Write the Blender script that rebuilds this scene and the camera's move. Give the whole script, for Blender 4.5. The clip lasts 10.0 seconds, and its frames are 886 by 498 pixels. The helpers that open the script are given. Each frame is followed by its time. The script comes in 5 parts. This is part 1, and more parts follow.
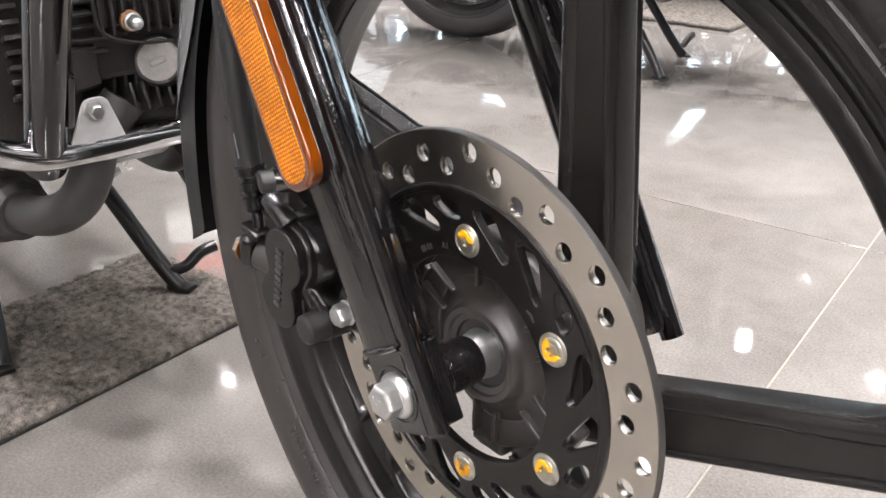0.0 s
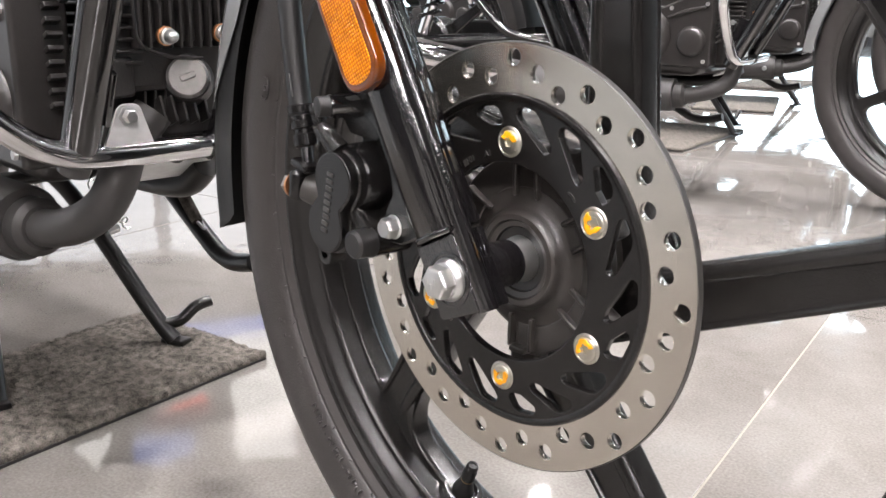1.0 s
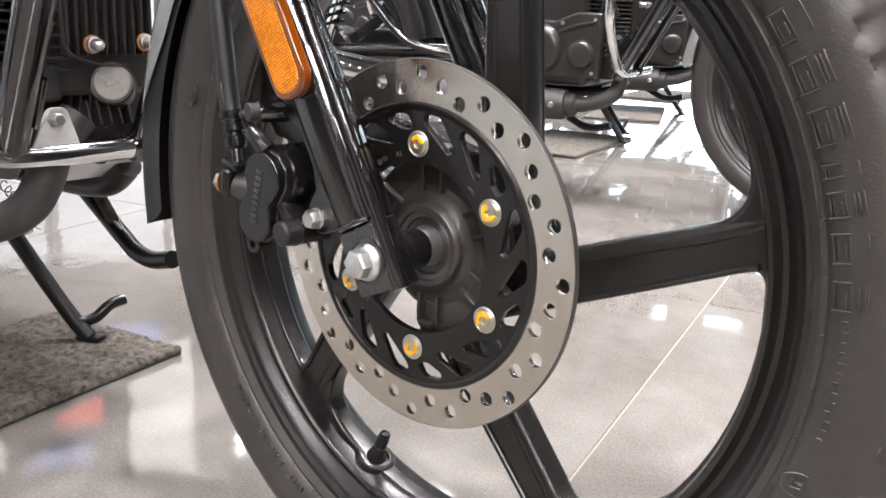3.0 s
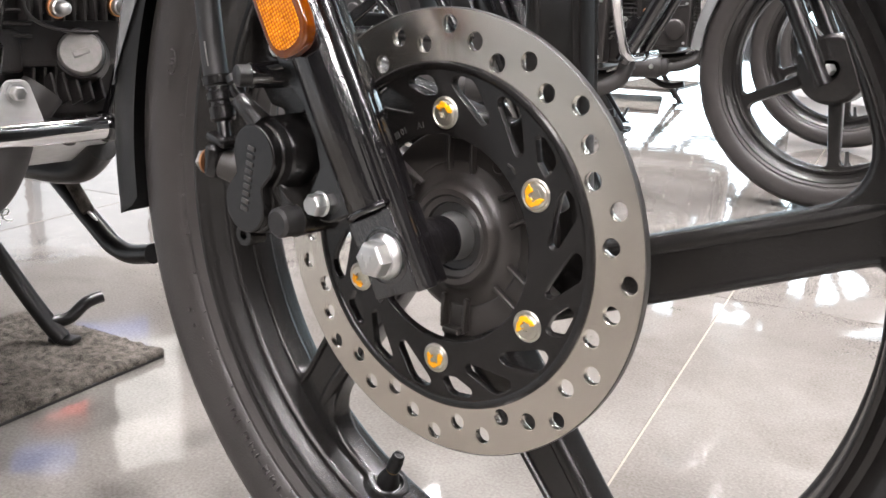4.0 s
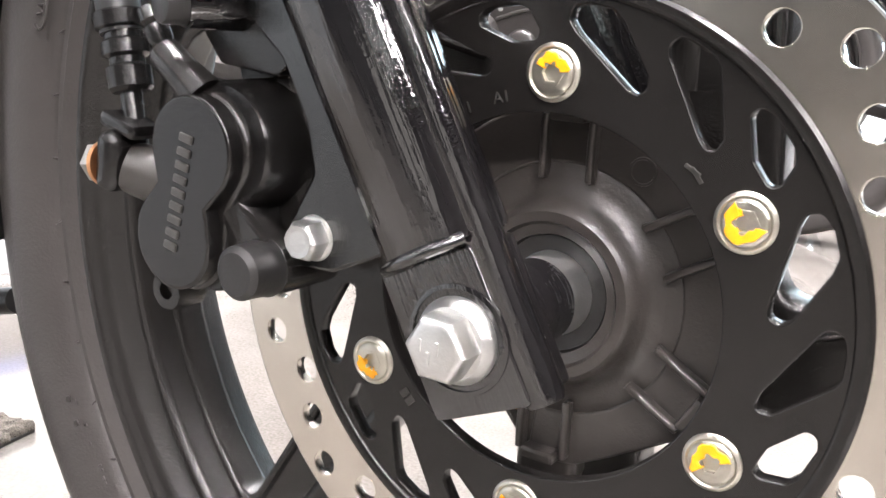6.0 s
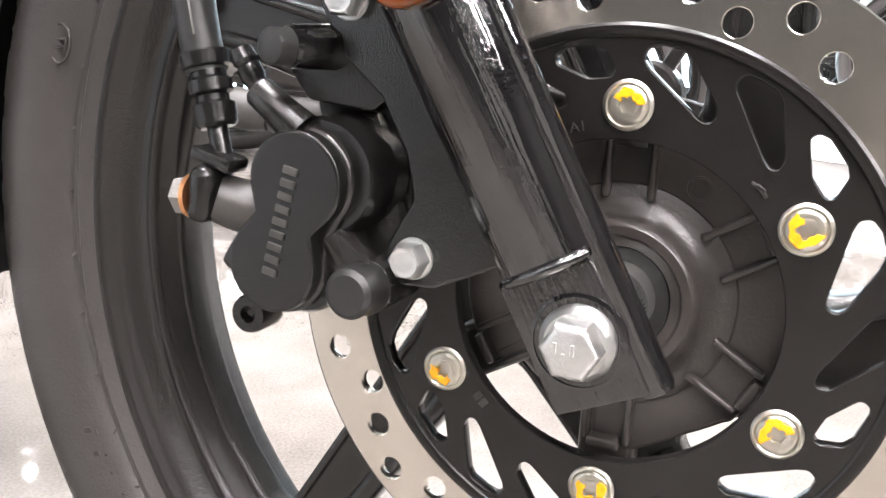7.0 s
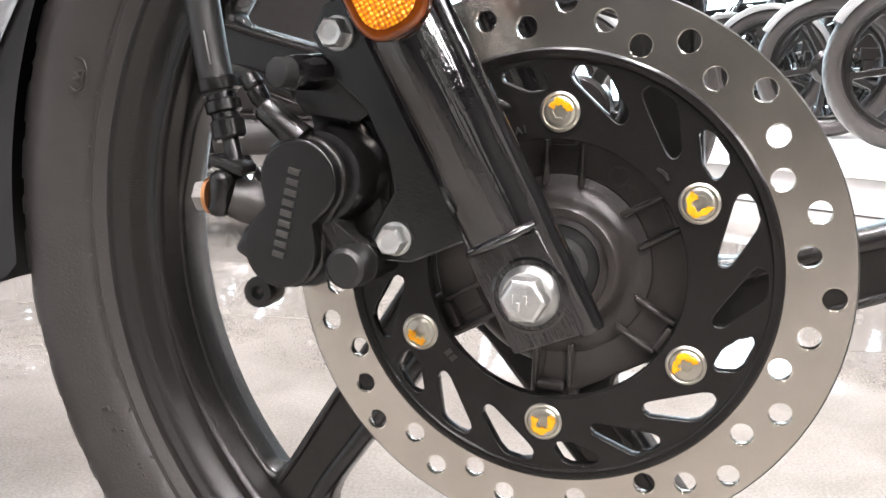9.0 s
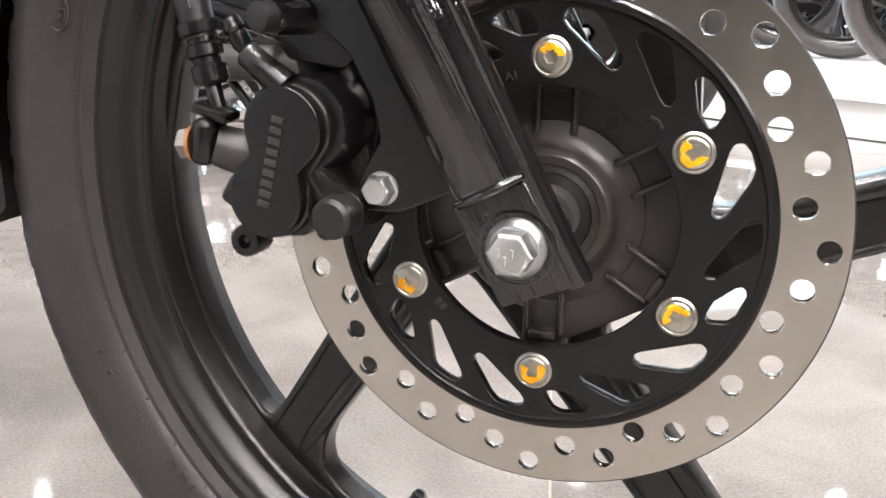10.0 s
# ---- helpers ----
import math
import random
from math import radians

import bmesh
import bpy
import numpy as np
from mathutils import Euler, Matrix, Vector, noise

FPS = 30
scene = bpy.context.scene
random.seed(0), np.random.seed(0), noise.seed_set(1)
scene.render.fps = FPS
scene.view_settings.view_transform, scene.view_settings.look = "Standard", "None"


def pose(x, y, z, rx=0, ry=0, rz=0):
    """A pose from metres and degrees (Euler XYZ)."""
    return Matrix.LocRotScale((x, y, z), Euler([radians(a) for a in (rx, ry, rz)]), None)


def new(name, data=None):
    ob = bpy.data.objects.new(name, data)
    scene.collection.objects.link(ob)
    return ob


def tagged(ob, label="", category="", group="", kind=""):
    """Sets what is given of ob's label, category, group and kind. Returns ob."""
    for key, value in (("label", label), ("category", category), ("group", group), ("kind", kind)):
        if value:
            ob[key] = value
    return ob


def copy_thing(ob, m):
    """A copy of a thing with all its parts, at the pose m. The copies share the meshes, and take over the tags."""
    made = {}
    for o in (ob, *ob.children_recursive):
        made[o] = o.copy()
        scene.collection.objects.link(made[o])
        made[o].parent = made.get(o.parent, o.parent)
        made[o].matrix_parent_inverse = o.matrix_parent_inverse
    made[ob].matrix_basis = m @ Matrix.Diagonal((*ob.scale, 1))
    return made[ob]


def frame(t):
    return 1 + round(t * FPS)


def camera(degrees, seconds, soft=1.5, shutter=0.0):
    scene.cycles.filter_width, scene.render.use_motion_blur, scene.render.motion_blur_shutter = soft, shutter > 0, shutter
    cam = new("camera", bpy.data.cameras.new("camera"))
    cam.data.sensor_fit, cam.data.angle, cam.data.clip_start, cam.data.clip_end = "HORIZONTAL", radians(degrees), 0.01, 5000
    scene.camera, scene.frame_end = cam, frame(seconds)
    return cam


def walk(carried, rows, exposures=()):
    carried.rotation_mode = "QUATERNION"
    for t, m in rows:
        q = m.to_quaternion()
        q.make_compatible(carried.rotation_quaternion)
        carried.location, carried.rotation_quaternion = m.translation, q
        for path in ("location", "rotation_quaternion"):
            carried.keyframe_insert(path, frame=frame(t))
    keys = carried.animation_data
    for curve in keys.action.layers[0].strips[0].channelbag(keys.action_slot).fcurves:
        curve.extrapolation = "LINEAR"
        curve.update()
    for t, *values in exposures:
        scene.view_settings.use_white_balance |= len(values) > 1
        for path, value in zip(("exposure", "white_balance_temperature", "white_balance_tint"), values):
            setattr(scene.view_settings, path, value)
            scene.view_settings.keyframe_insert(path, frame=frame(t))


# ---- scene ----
FOV, SECONDS = 51.68, 10.0
AX = 0.306                       # height of the front axle over the floor
cam = camera(FOV, SECONDS)
ROWS = [
    (0.0, 0.2935, -0.2699, 0.2537, 64.39, 0.05, 49.23),
    (0.2, 0.2884, -0.2702, 0.1911, 67.69, -0.45, 48.79),
    (0.5, 0.3005, -0.3080, 0.1531, 72.09, -0.77, 47.04),
    (1.0, 0.3274, -0.3644, 0.1446, 74.27, -0.79, 46.41),
    (1.5, 0.3534, -0.3999, 0.1514, 74.46, -0.82, 46.24),
    (2.0, 0.3737, -0.4242, 0.1560, 74.67, -1.14, 44.20),
    (2.5, 0.3817, -0.4285, 0.1550, 74.87, -1.54, 41.87),
    (3.8, 0.3229, -0.4071, 0.1425, 74.59, -2.62, 39.19),
    (4.0, 0.2973, -0.3674, 0.1260, 74.44, -2.10, 39.51),
    (4.5, 0.2417, -0.2921, 0.0952, 74.31, -1.98, 39.46),
    (5.0, 0.1935, -0.2303, 0.0929, 73.77, -1.92, 39.39),
    (5.5, 0.1546, -0.2202, 0.0858, 74.34, -2.44, 38.96),
    (5.7, 0.1401, -0.2248, 0.0788, 75.17, -2.95, 37.18),
    (6.8, 0.0651, -0.2897, 0.0804, 77.28, -3.30, 23.65),
    (7.0, 0.0616, -0.3006, 0.0828, 77.50, -3.12, 23.15),
    (7.5, 0.0567, -0.3309, 0.0914, 78.45, -2.65, 20.81),
    (8.0, 0.0578, -0.3606, 0.1013, 79.36, -2.11, 18.68),
    (8.5, 0.0646, -0.3768, 0.1044, 79.54, -1.96, 18.82),
    (9.0, 0.0781, -0.3773, 0.0834, 78.85, -1.76, 19.04),
    (9.5, 0.0870, -0.3756, 0.0649, 74.94, -1.79, 19.61),
    (10.0, 0.0838, -0.3657, 0.0932, 73.97, -1.61, 19.73),
]
walk(cam, [(t, pose(x, y, z + AX, rx, ry, rz)) for t, x, y, z, rx, ry, rz in ROWS],
     exposures=[(0.0, 0.62), (1.0, 0.68), (2.7, 0.68), (4.6, 0.64), (5.4, 1.28), (7.0, 1.38), (8.6, 1.25), (9.4, 0.74), (10.0, 0.74)])

# ---- world and large lights ----
world = bpy.data.worlds.new("world")
scene.world = world
world.use_nodes = True
world.node_tree.nodes["Background"].inputs["Color"].default_value = (0.75, 0.85, 1.0, 1)
world.node_tree.nodes["Background"].inputs["Strength"].default_value = 0.6


# ---- materials ----
def material(name, color, rough=0.5, metal=0.0, grain=0.0, scale=80.0, bump=0.0, bump_scale=300.0, coat=0.0, rough_var=0.0, spec=0.5, ior=1.5):
    """A surface with stains at a coarse scale, grain at a fine one and a fine relief."""
    m = bpy.data.materials.new(name)
    m.use_nodes = True
    nt, bsdf = m.node_tree, m.node_tree.nodes["Principled BSDF"]
    bsdf.inputs["Base Color"].default_value = (*color, 1)
    bsdf.inputs["Roughness"].default_value = rough
    bsdf.inputs["Metallic"].default_value = metal
    bsdf.inputs["Coat Weight"].default_value = coat
    bsdf.inputs["Coat Roughness"].default_value = 0.06
    bsdf.inputs["Specular IOR Level"].default_value = spec
    bsdf.inputs["IOR"].default_value = ior
    co = nt.nodes.new("ShaderNodeTexCoord")
    if grain or rough_var:
        a, b = nt.nodes.new("ShaderNodeTexNoise"), nt.nodes.new("ShaderNodeTexNoise")
        a.inputs["Scale"].default_value, b.inputs["Scale"].default_value = scale, scale * 0.12
        a.inputs["Detail"].default_value = b.inputs["Detail"].default_value = 5
        mix = nt.nodes.new("ShaderNodeMath")
        mix.operation = "ADD"
        for n, k in ((a, 0), (b, 1)):
            nt.links.new(co.outputs["Object"], n.inputs["Vector"])
            nt.links.new(n.outputs["Fac"], mix.inputs[k])
        if grain:
            ramp = nt.nodes.new("ShaderNodeMapRange")
            ramp.inputs["From Min"].default_value, ramp.inputs["From Max"].default_value = 0.7, 1.3
            ramp.inputs["To Min"].default_value, ramp.inputs["To Max"].default_value = 1 - grain, 1 + grain
            nt.links.new(mix.outputs[0], ramp.inputs["Value"])
            mul = nt.nodes.new("ShaderNodeVectorMath")
            mul.operation = "SCALE"
            mul.inputs[0].default_value = color
            nt.links.new(ramp.outputs[0], mul.inputs["Scale"])
            nt.links.new(mul.outputs[0], bsdf.inputs["Base Color"])
        if rough_var:
            rr = nt.nodes.new("ShaderNodeMapRange")
            rr.inputs["From Min"].default_value, rr.inputs["From Max"].default_value = 0.7, 1.3
            rr.inputs["To Min"].default_value, rr.inputs["To Max"].default_value = max(rough - rough_var, 0.02), rough + rough_var
            nt.links.new(mix.outputs[0], rr.inputs["Value"])
            nt.links.new(rr.outputs[0], bsdf.inputs["Roughness"])
    if bump:
        n = nt.nodes.new("ShaderNodeTexNoise")
        n.inputs["Scale"].default_value, n.inputs["Detail"].default_value = bump_scale, 4
        bp = nt.nodes.new("ShaderNodeBump")
        bp.inputs["Strength"].default_value, bp.inputs["Distance"].default_value = bump, 0.001
        nt.links.new(co.outputs["Object"], n.inputs["Vector"])
        nt.links.new(n.outputs["Fac"], bp.inputs["Height"])
        nt.links.new(bp.outputs["Normal"], bsdf.inputs["Normal"])
    return m


GLOSS_BLACK = material("gloss_black_paint", (0.005, 0.0045, 0.005), 0.045, 0, 0.15, 60, 0.08, 430, ior=1.85)
FORK_BLACK = material("gloss_black_lacquer", (0.005, 0.0045, 0.005), 0.045, 0, 0.15, 60, 0.10, 380, ior=1.9)
SATIN_BLACK = material("satin_black_paint", (0.006, 0.0055, 0.0055), 0.24, 0, 0.15, 90, 0.08, 500, spec=0.5)
CAST_BLACK = material("cast_black_aluminium", (0.010, 0.009, 0.0085), 0.25, 0, 0.08, 160, 0.14, 900, rough_var=0.015, spec=0.55)
HUB_BLACK = material("matt_black_hub_casting", (0.032, 0.0282, 0.0258), 0.30, 0, 0.12, 120, 0.15, 900, spec=0.5)
CARRIER_BLACK = material("anodised_black_carrier", (0.008, 0.0072, 0.0068), 0.24, 0, 0.10, 90, 0.03, 900, spec=0.4)
BRACKET_BLACK = material("textured_black_bracket", (0.004, 0.004, 0.004), 0.07, 0, 0.2, 120, 0.13, 1900, spec=0.8)
RUBBER = material("tyre_rubber", (0.036, 0.0325, 0.031), 0.40, 0, 0.12, 60, 0.25, 600, spec=0.45)
STAND_BLACK = material("semi_gloss_black_paint", (0.007, 0.0065, 0.0065), 0.30, 0, 0.2, 90, 0.15, 500)
SOFT_RUBBER = material("rubber_boot", (0.012, 0.0115, 0.0115), 0.42, 0, 0.15, 120, 0.1, 600)
VALVE_RUBBER = material("valve_rubber", (0.006, 0.0058, 0.0058), 0.36, 0, 0.2, 300, 0.1, 900, spec=0.35)
PLASTIC = material("black_plastic", (0.009, 0.009, 0.009), 0.42, 0, 0.15, 60, 0.15, 900)
STEEL = material("brushed_disc_steel", (0.50, 0.46, 0.42), 0.36, 1.0)


def streaked(m, lean, scale, stretch, strength):
    """Long shallow waves in the lacquer along the tube, under the orange peel."""
    nt = m.node_tree
    co = [n for n in nt.nodes if n.type == "TEX_COORD"][0]
    fine = [n for n in nt.nodes if n.type == "BUMP"][0]
    turn_to, wave, bp = nt.nodes.new("ShaderNodeMapping"), nt.nodes.new("ShaderNodeTexNoise"), nt.nodes.new("ShaderNodeBump")
    turn_to.inputs["Rotation"].default_value = (0, radians(lean), 0)
    squeeze = nt.nodes.new("ShaderNodeVectorMath")
    squeeze.operation = "MULTIPLY"
    squeeze.inputs[1].default_value = (1, 1, stretch)
    wave.inputs["Scale"].default_value, wave.inputs["Detail"].default_value = scale, 3
    bp.inputs["Strength"].default_value, bp.inputs["Distance"].default_value = strength, 0.002
    nt.links.new(co.outputs["Object"], turn_to.inputs["Vector"])
    nt.links.new(turn_to.outputs[0], squeeze.inputs[0])
    nt.links.new(squeeze.outputs[0], wave.inputs["Vector"])
    nt.links.new(wave.outputs["Fac"], bp.inputs["Height"])
    nt.links.new(bp.outputs["Normal"], fine.inputs["Normal"])


def brush_rings(m, color):
    """Fine turning lines round the axle, with a few broad smears."""
    nt, b = m.node_tree, m.node_tree.nodes["Principled BSDF"]
    co = [n for n in nt.nodes if n.type == "TEX_COORD"][0]
    flat, size = nt.nodes.new("ShaderNodeVectorMath"), nt.nodes.new("ShaderNodeVectorMath")
    flat.operation, size.operation = "MULTIPLY", "LENGTH"
    flat.inputs[1].default_value = (1, 0, 1)
    lines, smear = nt.nodes.new("ShaderNodeTexNoise"), nt.nodes.new("ShaderNodeTexNoise")
    lines.noise_dimensions = "1D"
    lines.inputs["Scale"].default_value, lines.inputs["Detail"].default_value = 1500, 2
    smear.inputs["Scale"].default_value, smear.inputs["Detail"].default_value = 24, 2
    nt.links.new(co.outputs["Object"], flat.inputs[0])
    nt.links.new(flat.outputs[0], size.inputs[0])
    nt.links.new(size.outputs["Value"], lines.inputs["W"])
    nt.links.new(co.outputs["Object"], smear.inputs["Vector"])
    mix = nt.nodes.new("ShaderNodeMath")
    mix.operation = "MULTIPLY_ADD"
    mix.inputs[1].default_value = 0.10
    nt.links.new(lines.outputs["Fac"], mix.inputs[0])
    nt.links.new(smear.outputs["Fac"], mix.inputs[2])
    for lo, hi, target in ((0.94, 1.05, None), (0.20, 0.25, "Roughness")):
        mr = nt.nodes.new("ShaderNodeMapRange")
        mr.inputs["From Min"].default_value, mr.inputs["From Max"].default_value = 0.30, 0.80
        mr.inputs["To Min"].default_value, mr.inputs["To Max"].default_value = lo, hi
        nt.links.new(mix.outputs[0], mr.inputs["Value"])
        if target:
            nt.links.new(mr.outputs[0], b.inputs[target])
        else:
            sc = nt.nodes.new("ShaderNodeVectorMath")
            sc.operation = "SCALE"
            sc.inputs[0].default_value = color
            nt.links.new(mr.outputs[0], sc.inputs["Scale"])
            nt.links.new(sc.outputs[0], b.inputs["Base Color"])
    tan = nt.nodes.new("ShaderNodeTangent")
    tan.direction_type, tan.axis = "RADIAL", "Y"
    nt.links.new(tan.outputs[0], b.inputs["Tangent"])
    b.inputs["Anisotropic"].default_value = 0.75


streaked(FORK_BLACK, 29.5, 330, 0.05, 0.22)
brush_rings(STEEL, (0.62, 0.58, 0.52))
ZINC = material("zinc_plated_steel", (0.64, 0.64, 0.63), 0.40, 1.0, 0.08, 160, 0.2, 900, rough_var=0.08)
BOLT_STEEL = material("pale_plated_bolt", (0.54, 0.515, 0.45), 0.36, 1.0, 0.1, 300, 0.1, 900, rough_var=0.08)
CHROME = material("chrome", (0.80, 0.80, 0.81), 0.07, 1.0, 0.03, 60)
BRASS = material("dull_brass", (0.24, 0.16, 0.07), 0.35, 1.0, 0.1, 200)
COPPER = material("copper_washer", (0.72, 0.36, 0.17), 0.35, 1.0, 0.1, 200)
PAINT_MARK = material("yellow_marking_paint", (0.82, 0.36, 0.003), 0.4, 0, 0.15, 400)
ENGINE = material("black_engine_casting", (0.020, 0.018, 0.017), 0.32, 0, 0.2, 70, 0.2, 500)
CAST_CAP = material("cast_alloy_cap", (0.23, 0.22, 0.21), 0.5, 0.4, 0.2, 160, 0.3, 900)
SILVER = material("silver_painted_steel", (0.60, 0.60, 0.59), 0.35, 0.2, 0.1, 120, 0.1, 700)
ALLOY = material("bare_engine_alloy", (0.36, 0.35, 0.34), 0.38, 0.9, 0.15, 90, 0.2, 600, rough_var=0.1)
EXHAUST = material("heatproof_black_exhaust", (0.028, 0.026, 0.025), 0.55, 0, 0.2, 60, 0.15, 500)
GREY_PAINT = material("silver_grey_body_paint", (0.32, 0.33, 0.33), 0.25, 0.4, 0.05, 60, coat=0.5)
CARPET = material("grey_carpet_mat", (0.088, 0.080, 0.070), 0.95, 0, 0.8, 900, 1.0, 600, spec=0.1)
COVER = material("dark_grey_engine_cover", (0.038, 0.035, 0.032), 0.42, 0, 0.15, 60, 0.15, 500)
STAMP = material("scuffed_stamping", (0.030, 0.028, 0.026), 0.32, 0, 0.2, 200)
WORN = material("worn_black_edge", (0.035, 0.033, 0.031), 0.40, 0, 0.2, 200)
PLINTH = material("white_display_plinth", (0.72, 0.72, 0.72), 0.25, 0, 0.05, 10)
DARK_WALL = material("charcoal_wall_paint", (0.05, 0.047, 0.045), 0.6, 0, 0.06, 4, 0.1, 90)
WALL = material("white_wall_paint", (0.78, 0.77, 0.75), 0.7, 0, 0.04, 4, 0.1, 90)
CEILING = material("dark_ceiling_board", (0.05, 0.048, 0.048), 0.8, 0, 0.04, 4, 0.1, 90)
FRAME_GREY = material("window_frame_metal", (0.15, 0.15, 0.16), 0.4, 0.6, 0.1, 20)


def glow(name, color, strength):
    m = bpy.data.materials.new(name)
    m.use_nodes = True
    nt = m.node_tree
    nt.nodes.remove(nt.nodes["Principled BSDF"])
    e = nt.nodes.new("ShaderNodeEmission")
    e.inputs["Color"].default_value, e.inputs["Strength"].default_value = (*color, 1), strength
    nt.links.new(e.outputs[0], nt.nodes["Material Output"].inputs["Surface"])
    return m


LAMP = glow("led_diffuser", (1.0, 0.94, 0.94), 60.0)
SPOT = glow("spot_lens", (1.0, 0.95, 0.95), 95.0)
# added warm fill for the unseen south side, reflected in the black parts
SOUTH_GLOW = glow("added_south_glow", (1.0, 0.93, 0.88), 0.5)
HAZE = glow("hazy_daylight", (0.90, 0.94, 1.0), 0.9)
DAYLIGHT = glow("bright_daylight", (0.72, 0.89, 1.0), 5.0)


def floor_material():
    """Polished pale stone tile with fine speckle and cloudy veins."""
    m = material("polished_stone_tile", (0.5, 0.47, 0.43), 0.10, 0, 0.0, 20, spec=0.75)
    nt, bsdf = m.node_tree, m.node_tree.nodes["Principled BSDF"]
    co = [n for n in nt.nodes if n.type == "TEX_COORD"][0]
    cloud, speck = nt.nodes.new("ShaderNodeTexNoise"), nt.nodes.new("ShaderNodeTexNoise")
    cloud.inputs["Scale"].default_value, cloud.inputs["Detail"].default_value = 3.0, 8
    speck.inputs["Scale"].default_value, speck.inputs["Detail"].default_value = 330.0, 2
    info = nt.nodes.new("ShaderNodeObjectInfo")
    ramp = nt.nodes.new("ShaderNodeValToRGB")
    ramp.color_ramp.elements[0].position, ramp.color_ramp.elements[0].color = 0.2, (0.084, 0.077, 0.069, 1)
    ramp.color_ramp.elements[1].position, ramp.color_ramp.elements[1].color = 0.8, (0.172, 0.163, 0.152, 1)
    add, shift = nt.nodes.new("ShaderNodeMath"), nt.nodes.new("ShaderNodeMath")
    add.operation, shift.operation = "MULTIPLY_ADD", "MULTIPLY_ADD"
    add.inputs[1].default_value = 0.75
    shift.inputs[1].default_value, shift.inputs[2].default_value = 0.06, -0.38
    for n in (cloud, speck):
        nt.links.new(co.outputs["Object"], n.inputs["Vector"])
    nt.links.new(info.outputs["Random"], shift.inputs[0])
    nt.links.new(speck.outputs["Fac"], add.inputs[0])
    nt.links.new(cloud.outputs["Fac"], add.inputs[2])
    # soft brown drifts across the stone
    drift, thin = nt.nodes.new("ShaderNodeTexNoise"), nt.nodes.new("ShaderNodeMapRange")
    drift.inputs["Scale"].default_value, drift.inputs["Detail"].default_value, drift.inputs["Distortion"].default_value = 9.0, 10, 0.6
    drift.inputs["Roughness"].default_value = 0.68
    thin.inputs["From Min"].default_value, thin.inputs["From Max"].default_value = 0.3, 0.7
    thin.inputs["To Min"].default_value, thin.inputs["To Max"].default_value = -0.11, 0.11
    nt.links.new(co.outputs["Object"], drift.inputs["Vector"])
    nt.links.new(drift.outputs["Fac"], thin.inputs["Value"])
    veined = nt.nodes.new("ShaderNodeMath")
    nt.links.new(add.outputs[0], veined.inputs[0])
    nt.links.new(thin.outputs[0], veined.inputs[1])
    sum2 = nt.nodes.new("ShaderNodeMath")
    nt.links.new(veined.outputs[0], sum2.inputs[0])
    nt.links.new(shift.outputs[0], sum2.inputs[1])
    nt.links.new(sum2.outputs[0], ramp.inputs["Fac"])
    nt.links.new(ramp.outputs["Color"], bsdf.inputs["Base Color"])
    wave, ripple = nt.nodes.new("ShaderNodeTexNoise"), nt.nodes.new("ShaderNodeBump")
    wave.inputs["Scale"].default_value, wave.inputs["Detail"].default_value = 9.0, 2
    ripple.inputs["Strength"].default_value, ripple.inputs["Distance"].default_value = 0.35, 0.002
    nt.links.new(co.outputs["Object"], wave.inputs["Vector"])
    nt.links.new(wave.outputs["Fac"], ripple.inputs["Height"])
    nt.links.new(ripple.outputs["Normal"], bsdf.inputs["Normal"])
    rr = nt.nodes.new("ShaderNodeMapRange")
    rr.inputs["To Min"].default_value, rr.inputs["To Max"].default_value = 0.025, 0.075
    nt.links.new(cloud.outputs["Fac"], rr.inputs["Value"])
    nt.links.new(rr.outputs[0], bsdf.inputs["Roughness"])
    return m


TILE = floor_material()
GROUT = material("pale_grout", (0.165, 0.148, 0.120), 0.7, 0, 0.1, 60)


